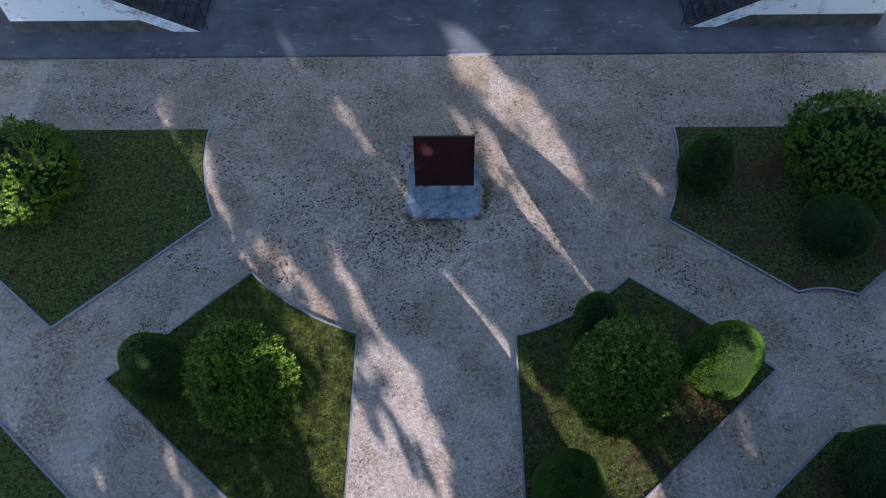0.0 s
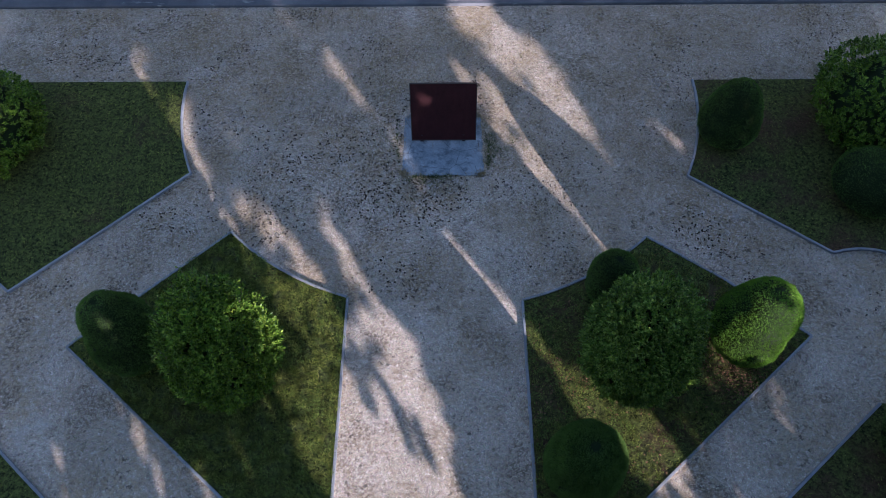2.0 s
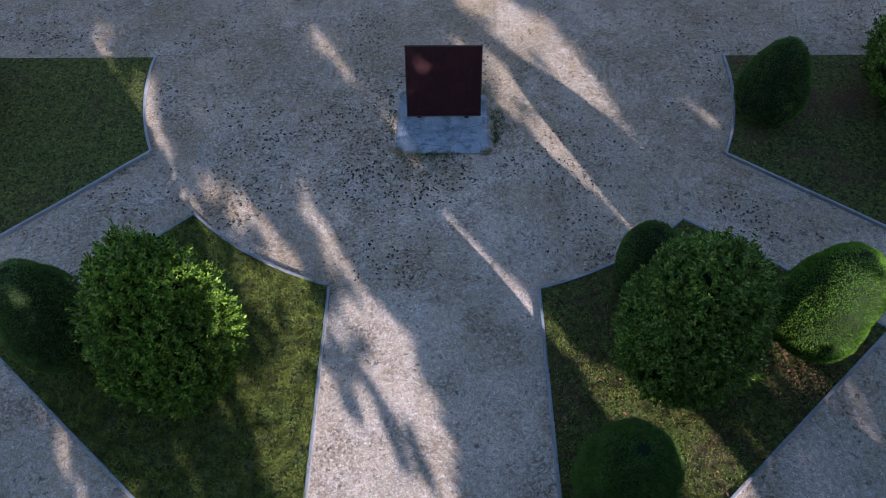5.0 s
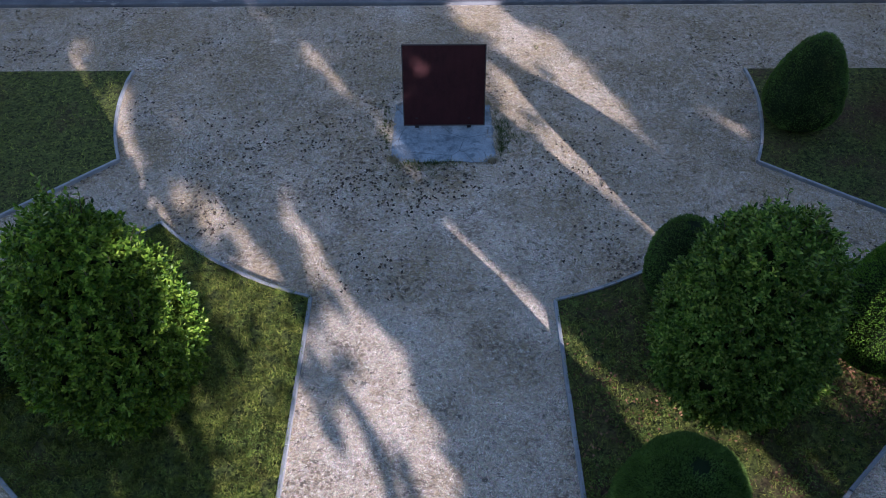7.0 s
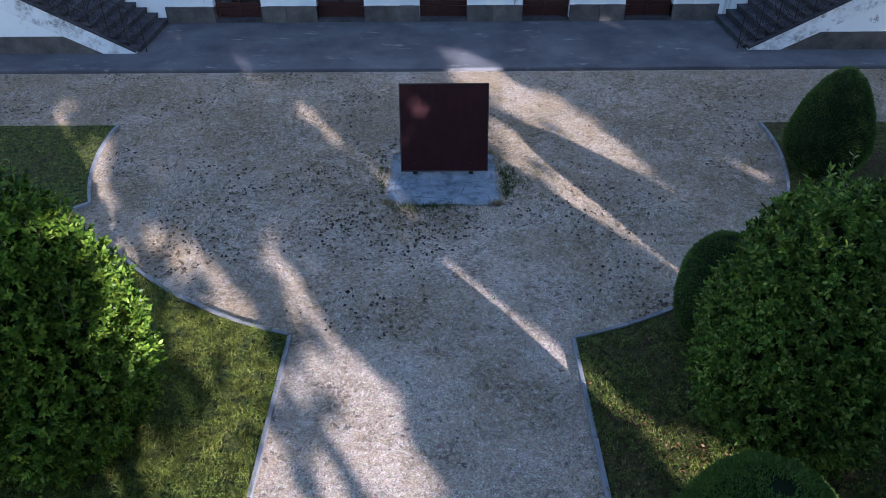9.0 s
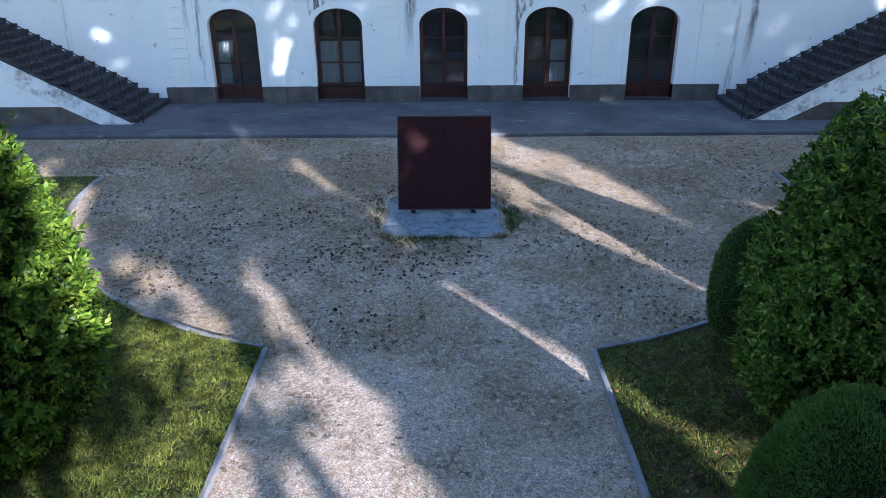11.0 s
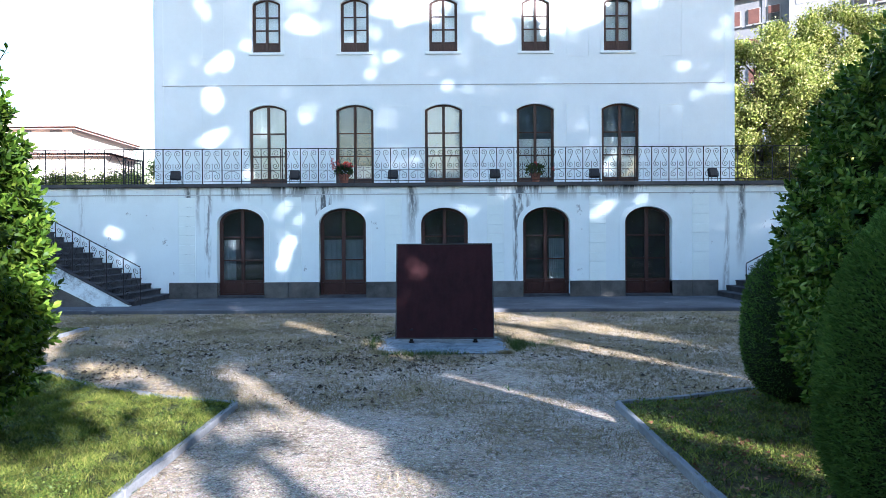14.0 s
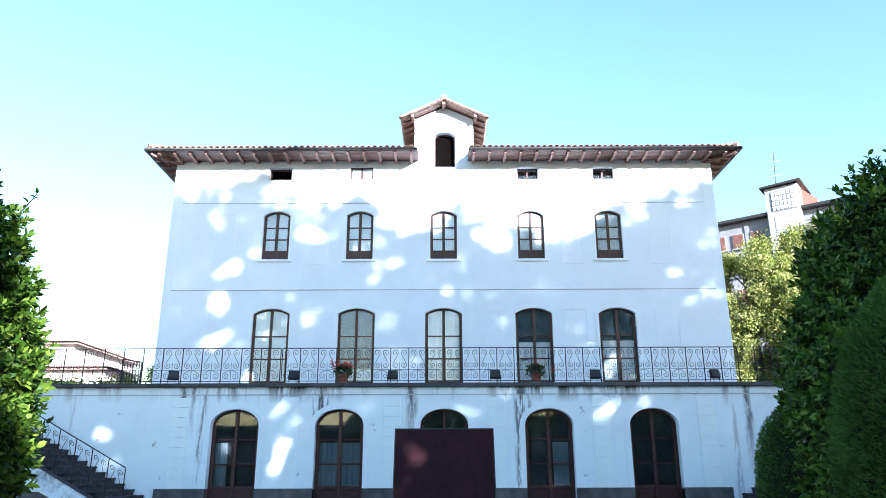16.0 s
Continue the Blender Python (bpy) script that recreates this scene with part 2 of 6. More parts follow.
def gravel_material():
    """Pale warm grit, trodden bare and bluish in places, with straw and earth worked in elsewhere."""
    n = Nodes("gravel")
    clods, coarse, grit = n.noise(11, 6, 0.85), n.noise(26, 5, 0.8), n.noise(70, 4, 0.75)
    gray = n.ramp(grit, (0.36, (0.155, 0.128, 0.098)), (0.5, (0.382, 0.322, 0.258)), (0.64, (0.65, 0.558, 0.462)))
    toned = n.mix(0.6, gray, n.ramp(coarse, (0.36, 0.16), (0.64, 0.84)), "OVERLAY")
    toned = n.mix(0.6, toned, n.ramp(clods, (0.38, 0.22), (0.62, 0.80)), "OVERLAY")
    toned = n.mix(0.25, toned, n.cells(60), "SOFT_LIGHT")
    hue = n.add("ShaderNodeHueSaturation")
    hue.inputs["Saturation"].default_value = 0.85
    n.link(toned, hue.inputs["Color"])
    broad = n.ramp(n.noise(0.42, 6, 0.65), (0.38, 0.1), (0.58, 1.0))
    straw = n.math("MULTIPLY", broad, n.ramp(n.noise(9, 6, 0.8), (0.42, 0.1), (0.58, 0.8)))
    color = n.mix(straw, hue.outputs[0], n.ramp(n.noise(40, 4, 0.75), (0.36, (0.12, 0.088, 0.053)), (0.64, (0.47, 0.365, 0.225))))
    earth = n.math("MULTIPLY", n.ramp(n.noise(0.8, 5, 0.7), (0.48, 0.0), (0.60, 0.8)), n.ramp(n.noise(12, 5, 0.8), (0.46, 0.0), (0.56, 1.0)))
    color = n.mix(earth, color, (0.095, 0.07, 0.048))
    specks = n.math("MULTIPLY", n.ramp(n.noise(8.5, 5, 0.65), (0.59, 0.0), (0.63, 0.85)), n.ramp(n.noise(0.6, 6, 0.75), (0.40, 0.1), (0.56, 0.9)))
    color = n.mix(specks, color, (0.06, 0.052, 0.045))
    bare = n.ramp(n.noise(0.9, 6, 0.7), (0.60, 0.0), (0.70, 0.4))
    color = n.mix(bare, color, n.ramp(grit, (0.35, (0.28, 0.275, 0.265)), (0.65, (0.50, 0.49, 0.475))))
    height = n.math("ADD", n.math("SUBTRACT", grit, n.cells(45, "Distance")), n.math("MULTIPLY", clods, 1.5))
    return n.done(color, 0.95, height, 0.6, 0.014, spec=0.1)


def tarmac_material():
    n = Nodes("tarmac")
    color = n.ramp(n.math("ADD", n.math("MULTIPLY", n.noise(0.7, 6), 0.7), n.math("MULTIPLY", n.noise(90, 2), 0.3)), (0.3, (0.056, 0.058, 0.067)), (0.7, (0.155, 0.16, 0.175)))
    scars = n.math("MULTIPLY", n.ramp(n.noise(2.2, 6, 0.75, n.stretch(0.5, 1.6, 1)), (0.56, 0.0), (0.64, 0.8)), n.ramp(n.noise(0.9, 3), (0.5, 0.0), (0.58, 1.0)))
    color = n.mix(scars, color, (0.26, 0.26, 0.26))
    return n.done(color, 0.82, n.noise(120, 2), 0.4, 0.006, spec=0.05)


def lawn_material(name, soil):
    n = Nodes(name)
    grass = n.ramp(n.noise(12, 6, 0.8), (0.4, (0.006, 0.010, 0.003)), (0.62, (0.10, 0.118, 0.026)))
    earth = n.ramp(n.noise(22, 5), (0.34, (0.018, 0.010, 0.006)), (0.66, (0.095, 0.055, 0.034)))
    return n.done(n.mix(n.ramp(n.noise(0.7, 5), (soil, 0.0), (soil + 0.2, 0.9)), grass, earth), 0.95, n.noise(60, 4), 0.7, 0.03, spec=0.2)


def render_material(name, tone, stained):
    """Painted render with weathering; runs of mould below the terrace's edge where stained."""
    n = Nodes(name)
    dirt = n.math("ADD", n.math("MULTIPLY", n.noise(0.8, 6, 0.65), 0.75), n.math("MULTIPLY", n.noise(25, 4), 0.25))
    color = n.ramp(dirt, (0.3, tuple(c * 0.9 for c in tone)), (0.65, tone))
    if stained:
        split = n.add("ShaderNodeSeparateXYZ")
        n.link(n.place, split.inputs[0])
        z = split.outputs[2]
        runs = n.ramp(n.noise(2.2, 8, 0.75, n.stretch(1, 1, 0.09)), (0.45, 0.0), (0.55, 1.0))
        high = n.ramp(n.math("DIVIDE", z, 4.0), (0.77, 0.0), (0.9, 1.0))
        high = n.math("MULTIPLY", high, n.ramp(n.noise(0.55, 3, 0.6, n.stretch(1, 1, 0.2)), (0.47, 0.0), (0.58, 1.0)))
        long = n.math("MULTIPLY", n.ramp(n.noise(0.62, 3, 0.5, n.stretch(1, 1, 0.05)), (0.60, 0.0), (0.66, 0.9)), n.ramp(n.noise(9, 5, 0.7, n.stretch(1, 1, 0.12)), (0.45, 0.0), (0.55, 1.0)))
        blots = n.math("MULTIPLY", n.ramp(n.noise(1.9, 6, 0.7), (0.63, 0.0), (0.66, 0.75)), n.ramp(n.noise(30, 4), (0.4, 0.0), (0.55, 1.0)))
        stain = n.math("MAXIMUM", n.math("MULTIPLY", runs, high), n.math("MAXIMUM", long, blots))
        wobble = n.math("MULTIPLY", n.math("SUBTRACT", n.noise(0.9, 4, 0.6), 0.5), 0.35)
        patchy = n.ramp(n.noise(6, 6, 0.75, n.stretch(1.5, 1, 0.3)), (0.34, 0.0), (0.52, 1.0))
        for at, wide, foot in ((-8.3, 0.10, 0.2), (-7.95, 0.05, 0.5), (-1.05, 0.14, 0.35), (9.62, 0.1, 0.2), (8.95, 0.08, 0.72)):
            near = n.math("ABSOLUTE", n.math("ADD", n.math("SUBTRACT", split.outputs[0], at), wobble))
            run = n.math("MULTIPLY", n.ramp(near, (wide * 0.5, 0.85), (wide * 1.6, 0.0)), n.ramp(n.math("DIVIDE", z, 4.0), (foot, 0.0), (min(0.95, foot + 0.45), 1.0)))
            stain = n.math("MAXIMUM", stain, n.math("MULTIPLY", run, patchy))
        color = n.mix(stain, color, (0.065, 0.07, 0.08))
    return n.done(color, 0.85, n.noise(45, 5), 0.12, 0.004, spec=0.25)


def streaked_material():
    """White render, much weathered, with grey algae in blots."""
    n = Nodes("weathered_render")
    base = n.ramp(n.noise(1.2, 6, 0.65), (0.3, (0.66, 0.73, 0.77)), (0.65, (0.80, 0.87, 0.91)))
    blots = n.math("MULTIPLY", n.ramp(n.noise(1.5, 7, 0.75), (0.47, 0.0), (0.60, 0.85)), n.ramp(n.noise(14, 5, 0.7), (0.38, 0.25), (0.58, 1.0)))
    return n.done(n.mix(blots, base, (0.15, 0.165, 0.185)), 0.9, n.noise(45, 5), 0.15, 0.004, spec=0.2)


def wood_material(name, dark, light):
    n = Nodes(name)
    grain = n.noise(5, 6, 0.7, n.stretch(9, 9, 0.8))
    return n.done(n.mix(0.35, n.ramp(grain, (0.3, dark), (0.7, light)), n.ramp(n.noise(1.5, 3), (0.35, 0.4), (0.65, 1.0)), "MULTIPLY"), 0.5, grain, 0.15, 0.003)


def glass_material(name):
    n = Nodes(name)
    n.shader.inputs["Transmission Weight"].default_value = 1.0
    n.shader.inputs["IOR"].default_value = 1.6
    return n.done((0.97, 1.0, 1.0), 0.01, n.noise(0.9, 2), 0.02, 0.02, spec=0.9)


def stone_material(name, dark, light, scale=2.0):
    n = Nodes(name)
    info = n.add("ShaderNodeObjectInfo")
    base = n.ramp(n.math("ADD", n.math("MULTIPLY", n.noise(scale, 7, 0.7), 0.7), n.math("MULTIPLY", n.noise(50, 3), 0.3)), (0.32, dark), (0.68, light))
    return n.done(n.mix(0.5, base, n.ramp(info.outputs["Random"], (0.0, 0.6), (1.0, 1.0)), "MULTIPLY"), 0.9, n.noise(40, 5), 0.3, 0.006, spec=0.12)


def slab_material():
    """Cast concrete with damp blotches, a pale worn middle, earth along the edges and fine cracks."""
    n = Nodes("base_concrete")
    base = n.ramp(n.math("ADD", n.math("MULTIPLY", n.noise(2.4, 7, 0.75), 0.6), n.math("MULTIPLY", n.noise(45, 4, 0.7), 0.4)), (0.34, (0.10, 0.12, 0.14)), (0.66, (0.33, 0.37, 0.41)))
    damp = n.ramp(n.noise(3.5, 6, 0.7), (0.52, 0.0), (0.62, 0.65))
    color = n.mix(damp, base, (0.075, 0.09, 0.11))
    cracks = n.ramp(n.cells(1.1, "Distance", feature="DISTANCE_TO_EDGE"), (0.0, 0.8), (0.012, 0.0))
    color = n.mix(n.math("MULTIPLY", cracks, n.ramp(n.noise(1.3, 3), (0.45, 0.0), (0.55, 1.0))), color, (0.04, 0.042, 0.045))
    rust = n.ramp(n.noise(1.8, 5, 0.7, n.stretch(3, 0.8, 1)), (0.6, 0.0), (0.68, 0.35))
    color = n.mix(rust, color, (0.16, 0.11, 0.075))
    return n.done(color, 0.9, n.noise(40, 5), 0.3, 0.006, spec=0.12)


def rust_material():
    n = Nodes("rusted_steel")
    broad, runs = n.noise(1.6, 6, 0.6), n.noise(4, 5, 0.6, n.stretch(2.5, 2.5, 0.5))
    color = n.ramp(n.math("ADD", n.math("MULTIPLY", broad, 0.5), n.math("MULTIPLY", runs, 0.5)), (0.35, (0.022, 0.007, 0.0085)), (0.65, (0.040, 0.011, 0.013)))
    return n.done(color, n.ramp(n.noise(20, 4), (0.3, 0.55), (0.7, 0.75)), n.noise(90, 4), 0.12, 0.003, spec=0.15)


def tile_material():
    n = Nodes("roof_tile_clay")
    info = n.add("ShaderNodeObjectInfo")
    color = n.ramp(n.noise(3, 5), (0.3, (0.20, 0.125, 0.09)), (0.7, (0.40, 0.28, 0.21)))
    color = n.mix(0.7, color, n.ramp(info.outputs["Random"], (0.0, 0.45), (1.0, 1.0)), "MULTIPLY")
    color = n.mix(n.ramp(n.noise(9, 5), (0.48, 0.0), (0.62, 0.8)), color, (0.36, 0.34, 0.29))
    return n.done(color, 0.9, n.noise(60, 4), 0.3, 0.005)


GRAVEL_MAT, TARMAC_MAT = gravel_material(), tarmac_material()
LAWN_MAT, SOIL_MAT = lawn_material("lawn_turf", 0.56), lawn_material("lawn_bare", 0.46)
KERB_MAT = stone_material("kerb_concrete", (0.15, 0.155, 0.17), (0.33, 0.34, 0.36), 1.5)
SLAB_MAT = slab_material()
PLINTH_MAT = stone_material("plinth_stone", (0.05, 0.05, 0.05), (0.17, 0.165, 0.155), 1.8)
STEP_MAT = stone_material("step_stone", (0.028, 0.028, 0.034), (0.1, 0.1, 0.11), 2.5)
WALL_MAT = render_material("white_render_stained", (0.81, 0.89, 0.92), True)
HOUSE_MAT = render_material("white_render", (0.80, 0.87, 0.92), False)
STRINGER_MAT = streaked_material()
TRIM_MAT = render_material("white_trim", (0.82, 0.89, 0.92), False)
PILASTER_MAT = render_material("pilaster_render", (0.84, 0.92, 0.92), False)
LINE_MAT = worn("shadow_joint", (0.38, 0.41, 0.45), (0.52, 0.55, 0.58), 2, 40, 0.9)
CAP_MAT = stone_material("terrace_edge", (0.045, 0.045, 0.05), (0.14, 0.14, 0.145), 1.5)
DOOR_MAT = wood_material("door_wood", (0.022, 0.008, 0.007), (0.065, 0.022, 0.017))
SASH_MAT = wood_material("window_wood", (0.035, 0.018, 0.013), (0.085, 0.045, 0.032))
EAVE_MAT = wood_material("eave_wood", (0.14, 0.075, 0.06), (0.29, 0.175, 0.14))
# darker copy of the eave wood, with the shade under the eaves in it
SOFFIT_MAT = wood_material("shaded_eave_wood", (0.08, 0.042, 0.034), (0.19, 0.11, 0.09))
# black without gloss: the darkness inside the loft opening is painted with it
HATCH_MAT = worn("black_opening", (0.002, 0.0016, 0.0015), (0.005, 0.004, 0.0035), 3, 60, 1.0, 0.1, spec=0.0)
# lime needles, brightened so that their colour carries sunshine on this one bush
LIME_MAT = foliage("sunlit_needles", [(0.07, 0.15, 0.012), (0.14, 0.265, 0.021), (0.25, 0.43, 0.042)], 0.7, 0.25, 0.15)
GLASS_MAT = glass_material("window_glass")
IRON_MAT = worn("wrought_iron", (0.012, 0.012, 0.015), (0.035, 0.035, 0.04), 4, 80, 0.55, 0.2, 0.5)
GUTTER_MAT = worn("gutter_zinc", (0.035, 0.032, 0.032), (0.08, 0.075, 0.07), 3, 60, 0.5, 0.1, 0.6)
RUST_MAT, TILE_MAT = rust_material(), tile_material()
# very pale: cloth of curtains, and bright sky in the panes put into colour
CURTAIN_MAT = worn("curtain_and_sky_tone", (0.82, 0.89, 0.93), (0.91, 0.96, 0.98), 6, 90, 0.9)
# unseen rooms: the darkness behind the glass is put into this colour
ROOM_MAT = worn("dark_room", (0.05, 0.045, 0.04), (0.09, 0.08, 0.07), 1, 40, 0.9)
DOOR_CLOTH_MAT = worn("grey_blue_blind", (0.17, 0.21, 0.24), (0.26, 0.31, 0.35), 4, 60, 0.9)
# two tones for sheets behind panes: gloom and dim reflections put into colour
GLOOM_MAT = worn("dark_glass_tone", (0.014, 0.016, 0.02), (0.06, 0.068, 0.078), 1.2, 30, 0.9)
DIM_MAT = worn("dim_reflection_tone", (0.07, 0.10, 0.13), (0.16, 0.21, 0.26), 2, 60, 0.9)
BARK_MAT = worn("bark", (0.05, 0.035, 0.025), (0.14, 0.11, 0.08), 8, 40, 0.95, 0.8)
CLAY_MAT = worn("terracotta", (0.18, 0.07, 0.045), (0.32, 0.14, 0.09), 6, 60, 0.85)
LAUREL_MAT = foliage("laurel_leaf", [(0.024, 0.056, 0.005), (0.070, 0.138, 0.010), (0.128, 0.215, 0.016), (0.25, 0.345, 0.038)], 0.42, 0.2, 0.16, 1.6, 0.5)
# the palest leaf tone paints the highlights that sparkle on the bush
DULL_MAT = foliage("dull_laurel_leaf", [(0.024, 0.058, 0.007), (0.066, 0.128, 0.014), (0.118, 0.195, 0.022), (0.27, 0.35, 0.065)], 0.42, 0.2, 0.16, 1.6, 0.55)
YEW_MAT = foliage("clipped_needles", [(0.062, 0.118, 0.022), (0.115, 0.20, 0.038), (0.175, 0.275, 0.056)], 0.7, 0.2, 0.12)
# near-black solid cores: the shade deep inside the bushes is put into the colour
CORE_MAT = foliage("inner_shade", [(0.013, 0.021, 0.008), (0.021, 0.034, 0.012)], 0.9, 0.0, 0.1)
GRASS_MAT = foliage("grass_blade", [(0.052, 0.082, 0.014), (0.135, 0.185, 0.029), (0.26, 0.30, 0.05), (0.42, 0.39, 0.11)], 0.6, 0.4, 0.15, 3.5, 0.16)
STRAW_MAT = foliage("dry_grass", [(0.21, 0.155, 0.09), (0.36, 0.28, 0.17), (0.50, 0.41, 0.265), (0.20, 0.175, 0.085)], 0.8, 0.15, 0.2)
WEED_MAT = foliage("green_weed", [(0.04, 0.07, 0.015), (0.09, 0.13, 0.03)], 0.6, 0.3, 0.3)
CLOVER_MAT = foliage("clover_leaf", [(0.06, 0.10, 0.016), (0.13, 0.19, 0.03), (0.25, 0.30, 0.06)], 0.5, 0.3, 0.25, 3.0, 0.3)
RUSSET_MAT = foliage("russet_leaf", [(0.09, 0.046, 0.026), (0.165, 0.085, 0.045), (0.26, 0.15, 0.085)], 0.8, 0.1, 0.2)
LITTER_MAT = foliage("fallen_leaf", [(0.06, 0.05, 0.044), (0.10, 0.08, 0.064), (0.17, 0.125, 0.088)], 0.85, 0.1, 0.2)
# pale end tones put the sunlit highlights of the crowns into leaf colour
TREE_MAT = foliage("tree_leaf", [(0.12, 0.17, 0.03), (0.25, 0.30, 0.05), (0.42, 0.43, 0.10), (0.68, 0.64, 0.28)], 0.55, 0.25, 0.2, 0.8, 0.25)
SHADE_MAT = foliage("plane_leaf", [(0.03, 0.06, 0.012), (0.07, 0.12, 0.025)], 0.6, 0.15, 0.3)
PETAL_MAT = foliage("red_petal", [(0.55, 0.04, 0.05), (0.75, 0.12, 0.12)], 0.6, 0.2, 0.2)
PINK_MAT = worn("pale_pink_render", (0.6, 0.52, 0.46), (0.72, 0.64, 0.57), 0.3, 8, 0.9)
GREY_MAT = worn("grey_render", (0.17, 0.175, 0.19), (0.25, 0.255, 0.27), 0.3, 6, 0.9)
TOWER_MAT = worn("pale_grey_render", (0.25, 0.25, 0.26), (0.34, 0.335, 0.335), 0.4, 6, 0.9)
SLAT_MAT = worn("red_roof_edge", (0.34, 0.11, 0.08), (0.45, 0.17, 0.12), 1, 9, 0.9)
SHUTTER_MAT = worn("brown_shutter", (0.10, 0.045, 0.035), (0.16, 0.075, 0.06), 2, 20, 0.7)
BLOCK_MAT = worn("glass_block", (0.6, 0.63, 0.65), (0.75, 0.78, 0.8), 2, 20, 0.3)
# distance haze is mixed into the hills' own colour here
HILL_MAT = worn("hazy_hill", (0.25, 0.35, 0.45), (0.36, 0.46, 0.56), 0.004, 0.05, 1.0)
# red tiles paled: haze and glare of the distance are put into the colour
RED_MAT = worn("hazed_red_tiles", (0.58, 0.42, 0.35), (0.68, 0.53, 0.46), 1, 9, 0.9)

# ---- grounds ----
bm = bmesh.new()
prism(bm, [(-2500, -2500), (2500, -2500), (2500, 2500), (-2500, 2500)], "z", GRAVEL - 0.5, GRAVEL)
tagged(part("ground", bm, GRAVEL_MAT), "pale grey gravel ground with dry weeds and fallen leaves", "ground", kind="structure")
tagged(part("pavement", boxed(-32, 32, 18.98, FRONT + 0.25, -0.2, TARMAC, bevel=0.02), TARMAC_MAT), "dark worn tarmac apron along the house front", "pavement", kind="structure")

ROUND = (-0.1, 15.6)


def arc(a, b, steps=12):
    """Points from a to b on the round of the forecourt."""
    pa, pb = (math.atan2(p[1] - ROUND[1], p[0] - ROUND[0]) % (2 * math.pi) for p in (a, b))
    ra, rb = (math.hypot(p[0] - ROUND[0], p[1] - ROUND[1]) for p in (a, b))
    out = []
    for k in range(steps + 1):
        u = k / steps
        p, r = pa + (pb - pa) * u, ra + (rb - ra) * u
        out.append((ROUND[0] + r * math.cos(p), ROUND[1] + r * math.sin(p)))
    return out


def bowed(a, b, out, steps=8):
    """Points from a to b, bowed out to their left."""
    n = Vector((-(b[1] - a[1]), b[0] - a[0])).normalized()
    return [(a[0] + (b[0] - a[0]) * k / steps + n.x * out * math.sin(math.pi * k / steps), a[1] + (b[1] - a[1]) * k / steps + n.y * out * math.sin(math.pi * k / steps)) for k in range(steps + 1)]


BEDS = {
    "far_left": arc((-7.79, 15.58), (-7.05, 12.04)) + [(-11.0, 8.3), (-12.95, 9.83), (-17.0, 13.0), (-24.0, 13.0), (-24.0, 15.6)],
    "far_right": arc((6.83, 11.87), (7.62, 15.53)) + [(24.0, 15.5), (24.0, 13.0), (16.5, 13.0), (12.84, 10.04)] + bowed((11.81, 9.25), (10.15, 9.36), -0.16),
    "near_left": arc((-5.6, 10.08), (-2.37, 8.11)) + [(-2.37, 1.28), (-9.09, 6.78)],
    "near_right": arc((2.02, 8.01), (5.38, 9.87)) + [(7.12, 8.62), (8.95, 7.0), (2.03, 1.2)],
    "edge_right": [(8.03, 3.68), (10.07, 5.31), (18.0, 5.31), (18.0, -1.5), (1.6, -1.5)],
    "edge_left": [(-11.54, 5.57), (-16.0, 9.1), (-19.0, 9.1), (-19.0, -1.5), (-2.7, -1.5)],
}
bm = bmesh.new()
KERB_STONE = mesh_of("kerb_stone", box(bm, -0.5, 0.5, -0.032, 0.032, -0.12, 0.0, bevel=0.008), KERB_MAT)
rng = np.random.default_rng(3)
